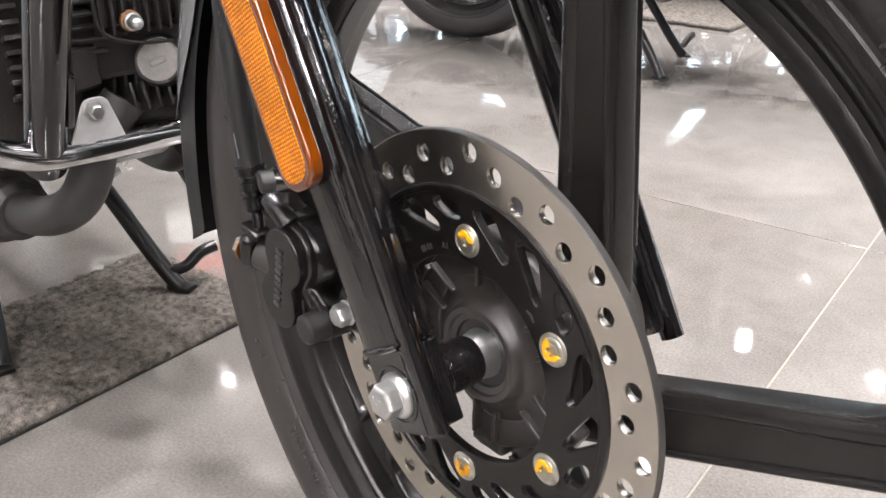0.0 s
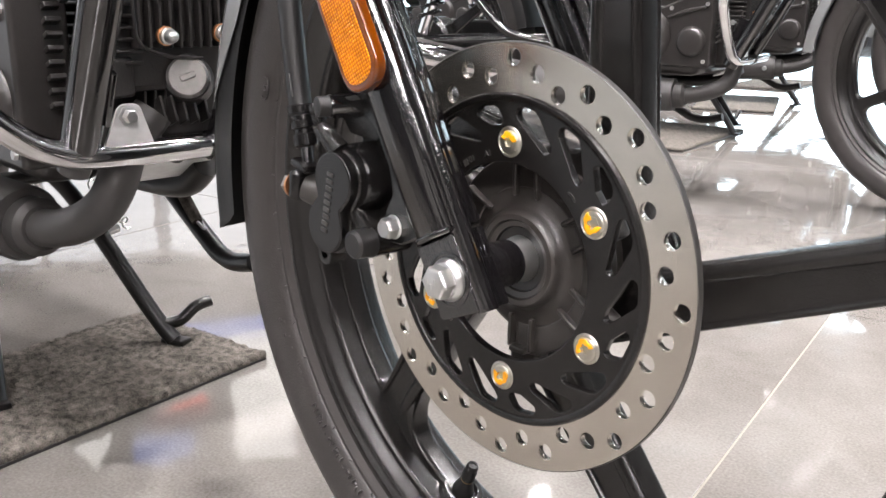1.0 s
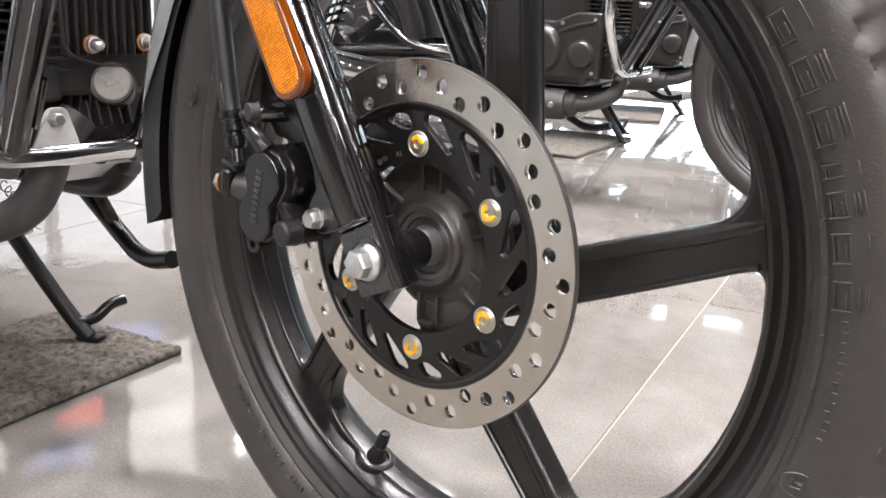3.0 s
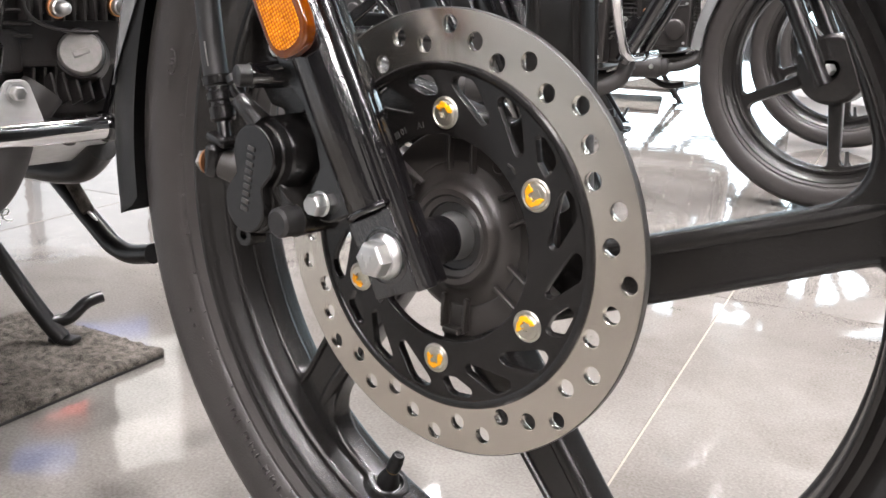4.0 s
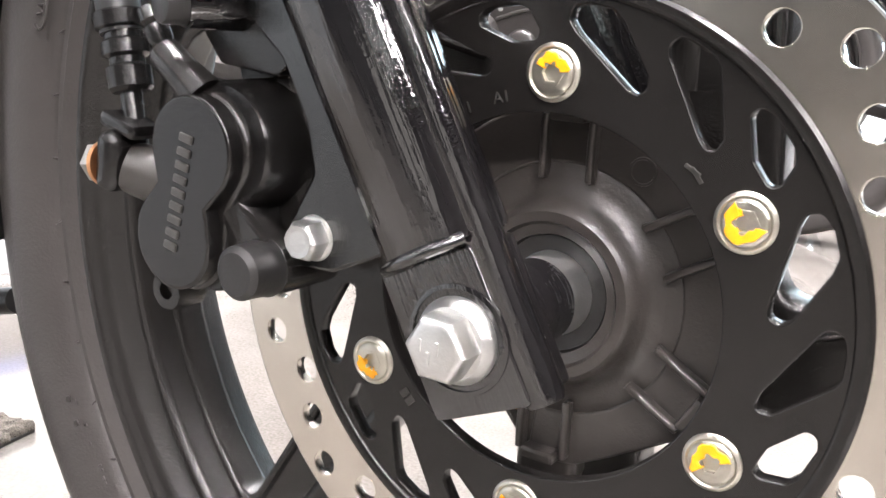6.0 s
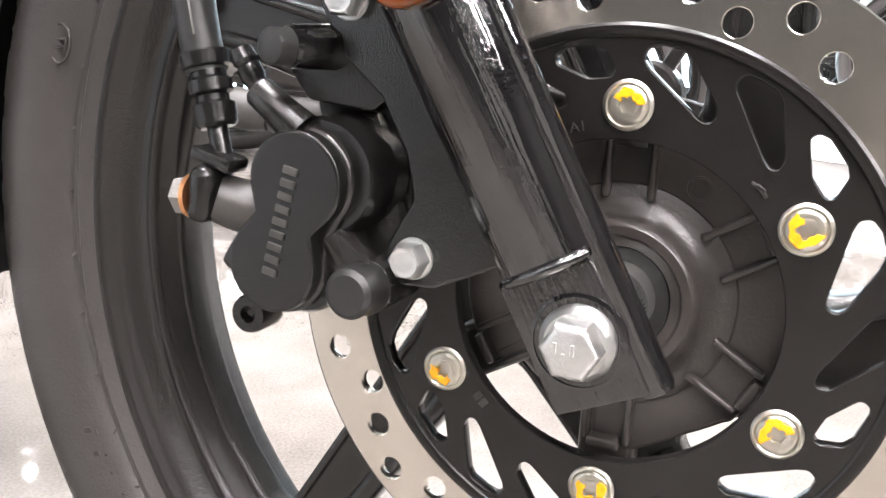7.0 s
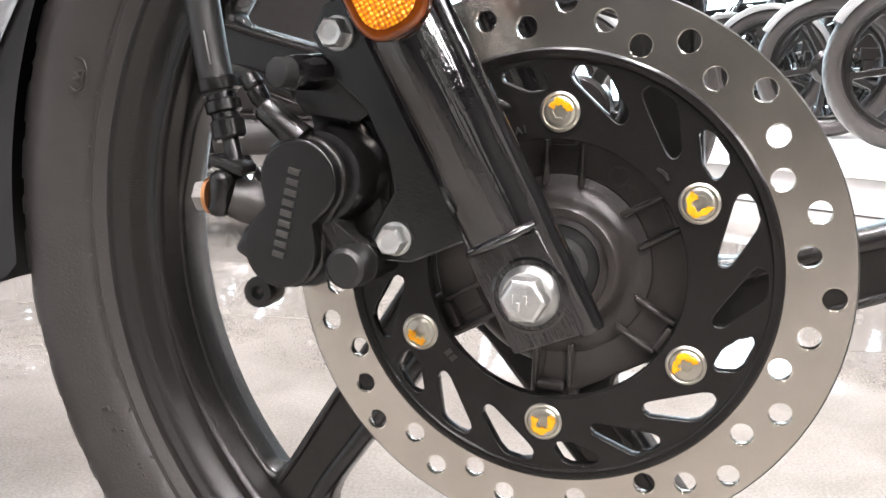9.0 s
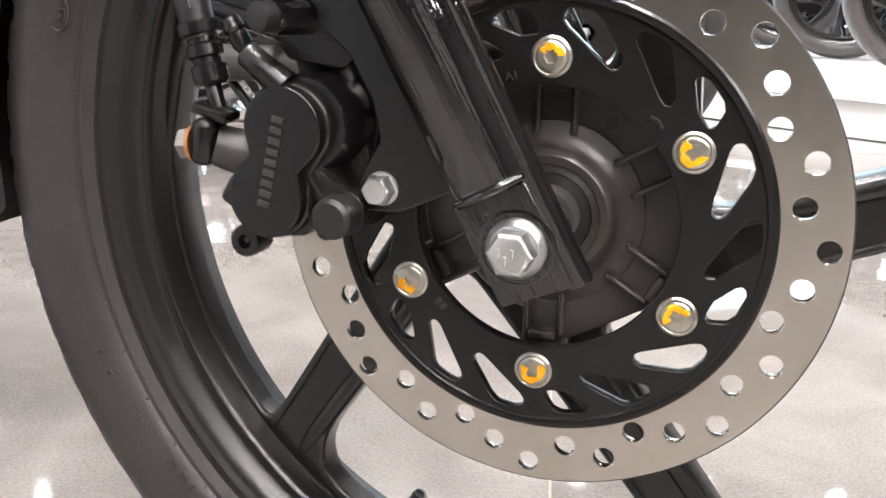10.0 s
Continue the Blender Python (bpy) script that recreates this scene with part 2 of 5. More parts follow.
def amber():
    """Amber reflector plastic: rows of six-sided prisms under a clear skin, their sparkle painted into the colour."""
    m = material("amber_reflector_plastic", (0.9, 0.24, 0.0), 0.10, 0, 0, 50, spec=0.5)
    nt, bsdf = m.node_tree, m.node_tree.nodes["Principled BSDF"]
    co = [n for n in nt.nodes if n.type == "TEX_COORD"][0]
    lay = nt.nodes.new("ShaderNodeMapping")
    lay.inputs["Rotation"].default_value = (0, radians(29.5), 0)
    lay.inputs["Scale"].default_value = (1, 0, 1)
    swap = nt.nodes.new("ShaderNodeSeparateXYZ")
    flat = nt.nodes.new("ShaderNodeCombineXYZ")
    vor = nt.nodes.new("ShaderNodeTexVoronoi")
    vor.voronoi_dimensions = "2D"
    vor.inputs["Scale"].default_value, vor.inputs["Randomness"].default_value = 540, 0.22
    nt.links.new(co.outputs["Object"], lay.inputs["Vector"])
    nt.links.new(lay.outputs[0], swap.inputs[0])
    nt.links.new(swap.outputs["X"], flat.inputs["X"])
    nt.links.new(swap.outputs["Z"], flat.inputs["Y"])
    nt.links.new(flat.outputs[0], vor.inputs["Vector"])
    # painted glint on each prism: bright middle, dark edge
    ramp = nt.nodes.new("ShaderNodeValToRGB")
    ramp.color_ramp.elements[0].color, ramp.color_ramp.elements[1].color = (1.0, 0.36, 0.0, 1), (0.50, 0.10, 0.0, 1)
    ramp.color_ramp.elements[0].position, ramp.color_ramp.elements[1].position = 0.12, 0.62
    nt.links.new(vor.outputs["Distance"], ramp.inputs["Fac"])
    # sparkle put into the colour: some prisms lighter, others darker, in drifting patches
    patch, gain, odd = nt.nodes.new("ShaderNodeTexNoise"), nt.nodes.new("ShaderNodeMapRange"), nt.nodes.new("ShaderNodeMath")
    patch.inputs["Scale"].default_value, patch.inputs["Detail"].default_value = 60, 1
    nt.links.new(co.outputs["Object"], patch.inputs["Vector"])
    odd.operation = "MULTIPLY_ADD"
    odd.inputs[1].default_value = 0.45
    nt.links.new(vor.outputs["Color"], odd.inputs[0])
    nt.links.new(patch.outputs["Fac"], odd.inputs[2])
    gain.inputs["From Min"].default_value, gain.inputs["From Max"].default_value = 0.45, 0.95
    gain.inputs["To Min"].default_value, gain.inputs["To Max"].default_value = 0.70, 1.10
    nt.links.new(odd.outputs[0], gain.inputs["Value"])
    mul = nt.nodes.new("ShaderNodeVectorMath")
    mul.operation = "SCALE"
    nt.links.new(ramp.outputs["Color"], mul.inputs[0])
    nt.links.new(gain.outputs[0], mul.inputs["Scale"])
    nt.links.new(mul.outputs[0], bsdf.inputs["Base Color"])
    bp = nt.nodes.new("ShaderNodeBump")
    bp.inputs["Strength"].default_value, bp.inputs["Distance"].default_value = 0.8, 0.0012
    bp.invert = True
    nt.links.new(vor.outputs["Distance"], bp.inputs["Height"])
    nt.links.new(bp.outputs["Normal"], bsdf.inputs["Normal"])
    bsdf.inputs["Metallic"].default_value = 0.25
    bsdf.inputs["Coat Weight"].default_value = 0.25
    return m


AMBER = amber()
AMBER_RIM = material("amber_plastic_rim", (0.13, 0.027, 0.0), 0.08, 0, 0.15, 60, coat=0.8)


# ---- mesh helpers ----
def link(name, me, mat, parent=None, label="", angle=35):
    for m in mat if isinstance(mat, (list, tuple)) else [mat]:
        me.materials.append(m)
    me.shade_smooth()
    me.set_sharp_from_angle(angle=radians(angle))
    plane = me.attributes.get("plane")
    if plane:
        for poly, mark in zip(me.polygons, plane.data):
            poly.use_smooth = not mark.value
    ob = new(name, me)
    ob.parent = parent
    return tagged(ob, label)


def part(name, bm, mat, parent=None, label="", angle=35):
    bmesh.ops.recalc_face_normals(bm, faces=bm.faces)
    me = bpy.data.meshes.new(name)
    bm.to_mesh(me)
    bm.free()
    return link(name, me, mat, parent, label, angle)


def thing(name, x, y, z, label, category, group=""):
    ob = new(name)
    ob.empty_display_size = 0.1
    ob.location = (x, y, z)
    return tagged(ob, label, category, group)


def grid_faces(bm, rings, closed=True, caps=True):
    """Skins rings of points of equal count into a tube."""
    vs = [[bm.verts.new(p) for p in ring] for ring in rings]
    n = len(vs[0])
    for a, b in zip(vs, vs[1:]):
        for i in range(n if closed else n - 1):
            bm.faces.new((a[i], a[(i + 1) % n], b[(i + 1) % n], b[i]))
    if caps and closed:
        bm.faces.new(vs[0][::-1])
        bm.faces.new(vs[-1])
    return bm


def lathe(profile, segs=96, c=(0, 0, 0), bm=None, closed=True, dent=None):
    """Turns a profile of (radius, y) round the y axis through c."""
    bm = bm or bmesh.new()
    rings = []
    for k in range(segs):
        a = 2 * math.pi * k / segs
        ring = []
        for j, (r, y) in enumerate(profile):
            d = dent(j, k) if dent else 0
            ring.append(bm.verts.new((c[0] + (r - d) * math.cos(a), c[1] + y, c[2] + (r - d) * math.sin(a))))
        rings.append(ring)
    n = len(profile)
    for k in range(segs):
        a, b = rings[k], rings[(k + 1) % segs]
        for j in range(n if closed else n - 1):
            bm.faces.new((a[j], a[(j + 1) % n], b[(j + 1) % n], b[j]))
    return bm


def frame_of(d):
    d = Vector(d).normalized()
    u = d.orthogonal().normalized()
    if abs(d.z) < 0.9:
        u = d.cross(Vector((0, 0, 1))).normalized()
    return d, u, d.cross(u).normalized()


def rod(p0, p1, profile, segs=24, bm=None, flat=0):
    """Turns a profile of (share of the way, radius) round the line from p0 to p1. flat: 6 for a hexagon."""
    bm = bm or bmesh.new()
    p0, p1 = Vector(p0), Vector(p1)
    d, u, v = frame_of(p1 - p0)
    length, n = (p1 - p0).length, flat or segs
    rings = []
    for s, r in profile:
        rings.append([p0 + d * (s * length) + (u * math.cos(2 * math.pi * i / n) + v * math.sin(2 * math.pi * i / n)) * r for i in range(n)])
    return grid_faces(bm, rings)


def cyl(p0, p1, r, segs=24, bm=None, ch=0.0006, r1=None, flat=0):
    length = (Vector(p1) - Vector(p0)).length
    r1 = r if r1 is None else r1
    e = min(ch / length, 0.3)
    return rod(p0, p1, [(0, r - ch), (e, r), (1 - e, r1), (1, r1 - ch)], segs, bm, flat)


def smooth_path(pts, n=8):
    pts = [Vector(p) for p in pts]
    out = []
    for i in range(len(pts) - 1):
        a, b = pts[max(i - 1, 0)], pts[i]
        c, d = pts[i + 1], pts[min(i + 2, len(pts) - 1)]
        for k in range(n):
            t = k / n
            out.append(0.5 * ((2 * b) + (c - a) * t + (2 * a - 5 * b + 4 * c - d) * t * t + (3 * b - a - 3 * c + d) * t ** 3))
    return out + [pts[-1]]


def pipe(pts, r, segs=16, bm=None, n=8, radii=None):
    """A round bar or tube along a smooth path."""
    bm = bm or bmesh.new()
    path = smooth_path(pts, n) if n > 1 else [Vector(p) for p in pts]
    d0 = (path[1] - path[0]).normalized()
    _, u, _ = frame_of(d0)
    rings = []
    for i, p in enumerate(path):
        d = (path[min(i + 1, len(path) - 1)] - path[max(i - 1, 0)]).normalized()
        u = (u - d * u.dot(d)).normalized()
        v = d.cross(u)
        rr = r if radii is None else radii(i / (len(path) - 1))
        rings.append([p + (u * math.cos(2 * math.pi * k / segs) + v * math.sin(2 * math.pi * k / segs)) * rr for k in range(segs)])
    return grid_faces(bm, rings)


def box(size, m=None, bevel=0.002, bm=None, segs=2):
    """A bevelled block of that size round the origin, moved by m."""
    b = bmesh.new()
    bmesh.ops.create_cube(b, size=1)
    bmesh.ops.scale(b, vec=size, verts=b.verts)
    if bevel:
        bmesh.ops.bevel(b, geom=b.edges[:], offset=min(bevel, min(size) * 0.45), segments=segs, affect="EDGES", profile=0.5)
    b.normal_update()
    plane = b.faces.layers.int.new("plane")
    for f in b.faces:
        f[plane] = int(max(abs(c) for c in f.normal) > 0.9999)
    if m is not None:
        bmesh.ops.transform(b, matrix=m, verts=b.verts)
    if bm is None:
        return b
    return join(bm, b)


def join(bm, other):
    me = bpy.data.meshes.new("tmp")
    other.to_mesh(me)
    other.free()
    bm.from_mesh(me)
    bpy.data.meshes.remove(me)
    return bm


def rounded(points, radii, n=6):
    """A closed outline whose corners are rounded."""
    out, count = [], len(points)
    for i, p in enumerate(points):
        r = radii[i] if isinstance(radii, (list, tuple)) else radii
        p = Vector(p)
        a, b = Vector(points[i - 1]) - p, Vector(points[(i + 1) % count]) - p
        if r <= 0 or a.length < 1e-6 or b.length < 1e-6:
            out.append(tuple(p))
            continue
        half = a.angle(b, 0) / 2
        t = min(r / max(math.tan(half), 1e-3), 0.48 * min(a.length, b.length))
        p0, p1 = p + a.normalized() * t, p + b.normalized() * t
        for k in range(n + 1):
            s = k / n
            out.append(tuple(p0 * (1 - s) ** 2 + p * 2 * s * (1 - s) + p1 * s * s))
    return out


def circle(r, n=96, c=(0, 0), start=0.0):
    return [(c[0] + r * math.cos(start + 2 * math.pi * k / n), c[1] + r * math.sin(start + 2 * math.pi * k / n)) for k in range(n)]


def plate(loops, y0, y1, bevel=0.0, res=1):
    """A mesh in the xz plane from y0 to y1: the first outline filled, the others cut out."""
    cu = bpy.data.curves.new("tmp", "CURVE")
    cu.dimensions, cu.fill_mode = "2D", "BOTH"
    cu.extrude, cu.bevel_depth, cu.bevel_resolution = max((y1 - y0) / 2 - bevel, 1e-5), bevel, res
    cu.offset = -bevel
    for loop in loops:
        sp = cu.splines.new("POLY")
        sp.points.add(len(loop) - 1)
        for q, (x, z) in zip(sp.points, loop):
            q.co = (x, z, 0, 1)
        sp.use_cyclic_u = True
    ob = bpy.data.objects.new("tmp", cu)
    scene.collection.objects.link(ob)
    dg = bpy.context.evaluated_depsgraph_get()
    me = bpy.data.meshes.new_from_object(ob.evaluated_get(dg))
    bpy.data.objects.remove(ob)
    bpy.data.curves.remove(cu)
    me.transform(Matrix.Translation((0, (y0 + y1) / 2, 0)) @ Matrix.Rotation(radians(90), 4, "X"))
    return me


def plate_part(name, loops, y0, y1, mat, parent, label="", bevel=0.0, res=1, m=None):
    me = plate(loops, y0, y1, bevel, res)
    me.materials.clear()
    bm = bmesh.new()
    bm.from_mesh(me)
    bpy.data.meshes.remove(me)
    bmesh.ops.remove_doubles(bm, verts=bm.verts, dist=1e-5)
    bm.normal_update()
    plane = bm.faces.layers.int.new("plane")
    for f in bm.faces:
        f[plane] = int(abs(f.normal.y) > 0.9999)
    if m is not None:
        bmesh.ops.transform(bm, matrix=m, verts=bm.verts)
    return part(name, bm, mat, parent, label)


def polar(r, deg):
    return (r * math.cos(radians(deg)), r * math.sin(radians(deg)))


# ---- the room ----
HALL = Matrix.Translation((-0.198, 0.945, 0)) @ Matrix.Rotation(radians(13), 4, "Z")
X0, X1, Y0, Y1, H = -7.2, 6.0, -9.6, 8.4, 3.4


def slab(name, x0, x1, y0, y1, z0, z1, mat, label=""):
    m = HALL @ Matrix.Translation(((x0 + x1) / 2, (y0 + y1) / 2, (z0 + z1) / 2))
    return tagged(part(name, box((x1 - x0, y1 - y0, z1 - z0), m, 0), mat), label, kind="structure")


floor = slab("floor", X0, X1, Y0, Y1, -0.1, -0.0012, GROUT, "polished pale stone tile floor with thin joints")
slab("ceiling", X0 - 0.2, X1 + 0.2, Y0 - 0.2, Y1 + 0.2, H, H + 0.1, CEILING, "dark grey showroom ceiling")
# unseen south side: the opening, its posts and the glow outside are added
for x0, x1, z0, z1 in ((X0, X1, 2.9, H), (X0, 1.4, -0.1, 2.9), (X1 - 0.5, X1, -0.1, 2.9), (1.4, X1 - 0.5, -0.1, 0.25)):
    slab("wall_south", x0, x1, Y0 - 0.2, Y0, z0, z1, DARK_WALL, "charcoal showroom wall, unseen, with one added wide opening")
slab("backdrop", X0 - 6, X1 + 6, Y0 - 3.1, Y0 - 3.0, -0.5, 6, SOUTH_GLOW, "added warm glow behind the opening in the unseen south wall")
slab("pavement", X0 - 6, X1 + 6, Y0 - 3.0, Y0 - 0.2, -0.2, -0.02, WALL, "pale paving outside the shop window")
for x in (2.6, 3.8):
    slab("window_post", x - 0.04, x + 0.04, Y0 - 0.14, Y0 - 0.04, 0.25, 2.9, FRAME_GREY, "grey metal shop window post")
slab("wall_east", X1, X1 + 0.2, Y0, Y1, -0.1, H, DARK_WALL, "plain charcoal showroom wall")
for z0, z1 in ((-0.1, 0.3), (2.6, H)):
    slab("wall_west", X0 - 0.2, X0, Y0, Y1, z0, z1, WALL, "white showroom wall with a wide shop window")
slab("backdrop", X0 - 3.1, X0 - 3.0, Y0 - 2.0, Y1 + 2.9, -0.5, 6, HAZE, "hazy daylight outside the shop window")
slab("pavement", X0 - 3.0, X0 - 0.2, Y0, Y1, -0.2, -0.02, WALL, "pale paving outside the shop window")
for k in range(6):
    y = Y0 + 0.1 + k * (Y1 - Y0 - 0.2) / 5
    slab("window_post", X0 - 0.14, X0 - 0.04, y - 0.05, y + 0.05, 0.3, 2.6, FRAME_GREY, "grey metal shop window post")
slab("wall_north", X0, X1, Y1, Y1 + 0.2, 2.9, H, WALL, "white wall band over the shop window")
slab("backdrop", X0 - 2.9, X1 + 6, Y1 + 3.0, Y1 + 3.1, -0.5, 6, DAYLIGHT, "bright hazy daylight outside the shop window")
slab("pavement", X0 - 0.2, X1 + 6, Y1, Y1 + 3.0, -0.2, -0.02, WALL, "pale paving outside the shop window")

# lit display board on two posts, which shows in the polished floor
SIGN_WHITE, SIGN_RED, SIGN_BLUE = glow("board_white", (1.0, 0.97, 0.93), 1.6), glow("board_red", (1.0, 0.16, 0.11), 2.0), glow("board_blue", (0.22, 0.32, 0.8), 1.2)
board = thing("display_board", -4.3, 1.9, 0, "standing display board with lit white, red and blue panels", "display board")
board.rotation_euler = (0, 0, radians(-27))
part("backing", box((0.06, 1.7, 1.5), Matrix.Translation((0, 0, 1.75)), 0.01), DARK_WALL, board)
for y, z, w, h, mat, nm in ((-0.52, 2.05, 0.34, 0.52, SIGN_WHITE, "white_panel"), (-0.05, 1.62, 0.40, 0.20, SIGN_WHITE, "white_panel"), (0.52, 1.9, 0.36, 0.8, SIGN_WHITE, "white_panel"),
                            (-0.02, 1.86, 0.42, 0.13, SIGN_RED, "red_panel"), (-0.06, 2.14, 0.34, 0.18, SIGN_BLUE, "blue_panel"), (0.30, 1.45, 0.5, 0.12, SIGN_BLUE, "blue_panel")):
    part(nm, box((0.01, w, h), Matrix.Translation((0.036, y, z)), 0), mat, board)
for y in (-0.6, 0.6):
    part("post", cyl((0, y, 0), (0, y, 1.05), 0.025, 14), FRAME_GREY, board)

# shop window: posts and rails
for k in range(7):
    x = X0 + 0.1 + k * (X1 - X0 - 0.2) / 6
    slab("window_post", x - 0.04, x + 0.04, Y1 + 0.02, Y1 + 0.12, 0, 2.9, FRAME_GREY, "grey metal shop window post")
slab("window_rail", X0, X1, Y1 + 0.015, Y1 + 0.125, -0.0012, 0.12, FRAME_GREY, "grey metal shop window sill")

# a row of wide LED panels over the front of the hall
def panel(x, y):
    p = HALL @ Vector((x, y, H))
    ob = thing("ceiling_light", p.x, p.y, p.z, "long white LED ceiling panel, lit", "ceiling light", "ceiling panels")
    ob.rotation_euler = (0, 0, radians(13))
    part("frame", box((1.26, 0.38, 0.03), Matrix.Translation((0, 0, -0.015)), 0.004), WALL, ob)
    part("diffuser", box((1.20, 0.32, 0.01), Matrix.Translation((0, 0, -0.034)), 0.002), LAMP, ob)
    return ob


first_panel = panel(0.4, -4.2)
for i in range(1, 4):
    copy_thing(first_panel, HALL @ Matrix.Translation((0.4 + 1.4 * i, -4.2, H)))


# small spot lights in rows, which glint on the polished paint
def spot(x, y):
    p = HALL @ Vector((x, y, H))
    ob = thing("spot_light", p.x, p.y, p.z, "small round white ceiling spot light, lit", "ceiling light", "ceiling spots")
    part("housing", rod((0, 0, 0), (0, 0, -0.05), [(0, 0.075), (0.9, 0.075), (1, 0.070)], 20), WALL, ob)
    part("lens", rod((0, 0, -0.045), (0, 0, -0.056), [(0, 0.045), (1, 0.042)], 20), SPOT, ob)
    return ob


first_spot = spot(-5.6, -4.2)
for i in range(11):
    for j in range(-5, 11):
        if i or j:
            p = HALL @ Vector((-5.6 + 1.0 * i, -4.2 + 0.95 * j, H))
            copy_thing(first_spot, Matrix.Translation(p))

# the down lights over the motorcycles throw their light in a cone
for i in range(3, 8):
    for j in (2, 3, 4, 5, 6, 7, 10):
        if (i != 6 and j == 2) or (i < 5 and j < 6) or (i == 7 and j < 6) or (i == 3 and j > 7):
            continue
        lamp = bpy.data.lights.new("spot_lamp", "SPOT")
        lamp.energy, lamp.spot_size, lamp.spot_blend, lamp.shadow_soft_size = 215.0, radians(90), 0.7, 0.05
        lamp.color = (1.0, 0.945, 0.96)
        ob = new("spot_lamp", lamp)
        p = HALL @ Vector((-5.6 + 1.0 * i, -4.2 + 0.95 * j, H - 0.065))
        ob.location = p

# ---- front wheel ----
bike = thing("motorcycle", 0, 0, 0, "black motorcycle with alloy wheel and disc brake, on its stand", "motorcycle", "motorcycles in a row")
YC = 0.0485                       # middle plane of the wheel
SPOKES, SWIRL, RIM_IN = 5, 0.0405, 0.212


def spoke_windows(r_in, first, swirl, w_hub, w_rim, big, small):
    """Outlines of the openings between swirled spokes."""
    loops = []
    reach = math.sqrt(r_in ** 2 - swirl ** 2)
    for k in range(SPOKES):
        lines = []
        for s, side in ((k, 1), (k + 1, -1)):
            d = radians(first + 72 * s)
            u, v = Vector((math.cos(d), math.sin(d))), Vector((-math.sin(d), math.cos(d)))
            base = -v * swirl
            lines.append((base + u * 0.05 + v * side * w_hub, base + u * reach + v * side * w_rim))
        (a0, a1), (b0, b1) = lines
        # inner corner: where the two edges meet, kept outside the hub
        da, db = (a0 - a1).normalized(), (b0 - b1).normalized()
        cross = da.x * db.y - da.y * db.x
        t = ((b1 - a1).x * db.y - (b1 - a1).y * db.x) / cross
        inner = a1 + da * t
        ang0, ang1 = math.atan2(a1.y, a1.x), math.atan2(b1.y, b1.x)
        ang1 += 2 * math.pi if ang1 < ang0 else 0
        a1 = Vector((r_in * math.cos(ang0), r_in * math.sin(ang0)))
        arc = [(r_in * math.cos(ang0 + (ang1 - ang0) * i / 20), r_in * math.sin(ang0 + (ang1 - ang0) * i / 20)) for i in range(6, 18)]
        pts = [tuple(inner), tuple(a1), *arc, tuple(Vector((r_in * math.cos(ang1), r_in * math.sin(ang1))))]
        rad = [0.012, big, *([0] * len(arc)), small]
        loops.append(rounded(pts, rad, 7))
    return loops


wheel = plate_part("front_wheel", [circle(0.2225, 128), *spoke_windows(RIM_IN, 21.3, SWIRL, 0.0185, 0.0145, 0.034, 0.009)],
                   YC - 0.0095, YC + 0.0095, CAST_BLACK, bike, "matt black five-spoke cast alloy wheel", 0.004, 3)
wheel.location = (0, 0, AX)

reach = math.sqrt(RIM_IN ** 2 - SWIRL ** 2)
for k in range(SPOKES):
    d = radians(21.3 + 72 * k)
    u, v = Vector((math.cos(d), 0, math.sin(d))), Vector((-math.sin(d), 0, math.cos(d)))
    base = -v * SWIRL
    for front in (-1, 1):
        yy = Vector((0, YC + front * 0.0100, 0))
        low = [base + u * q - v * (0.0185 - 0.0040 * (q - 0.05) / (reach - 0.05) - 0.0030) + yy for q in (0.062, 0.10, 0.15, 0.190)]
        low.append(base + u * (reach - 0.006) - v * 0.0125 + yy)
        part("ridge", pipe(low, 0.0021, 10), CAST_BLACK, wheel)
        top = [base + u * q + v * (0.0185 - 0.0040 * (q - 0.05) / (reach - 0.05) - 0.0058) + Vector((0, YC + front * 0.0060, 0)) for q in (0.062, 0.10, 0.15, 0.185)]
        top.append(base + u * (reach + 0.004) + v * 0.0095 + Vector((0, YC + front * 0.0040, 0)))
        part("crest", pipe(top, 0.0056, 20), CAST_BLACK, wheel)

half_rim = [(0.2135, 0.0), (0.2140, -0.0080), (0.2150, -0.0125), (0.2163, -0.0185), (0.2172, -0.0214), (0.2190, -0.0228), (0.2212, -0.0222), (0.2226, -0.0196), (0.2245, -0.0178), (0.2278, -0.0180), (0.2302, -0.0200),
            (0.2330, -0.0240), (0.2362, -0.0266), (0.2384, -0.0276), (0.2398, -0.0296), (0.2420, -0.0306), (0.2445, -0.0306), (0.2462, -0.0294), (0.2455, -0.0272), (0.2400, -0.0240), (0.2360, -0.0195), (0.2320, -0.0150), (0.2260, -0.0100), (0.2260, 0.0)]
rim_profile = half_rim + [(r, -y) for r, y in half_rim[-2:0:-1]]
part("rim", lathe([(r, y + YC) for r, y in rim_profile], 160), CAST_BLACK, wheel)

tyre_profile = [(0.242, -0.0290), (0.2490, -0.0345), (0.2500, -0.0338), (0.2522, -0.0342), (0.2532, -0.0358), (0.258, -0.0388), (0.266, -0.0418), (0.275, -0.0432), (0.283, -0.0428), (0.2890, -0.0405),
                (0.2945, -0.0360), (0.3005, -0.0265), (0.3045, -0.0140), (0.306, 0.0)]
tyre_profile += [(r, -y) for r, y in tyre_profile[-2::-1]]


def tread(j, k):
    """Slanted cuts over the shoulder of the tyre."""
    side = min(j, len(tyre_profile) - 1 - j)
    if 10 <= side <= 13 and (k + 2 * side + (3 if k % 40 < 20 else 0)) % 8 < 2:
        return 0.0050
    return 0.0


tyre = part("tyre", lathe([(r, y + YC) for r, y in tyre_profile], 480, dent=tread, closed=False), RUBBER, wheel, "black rubber tyre with raised sidewall marks")

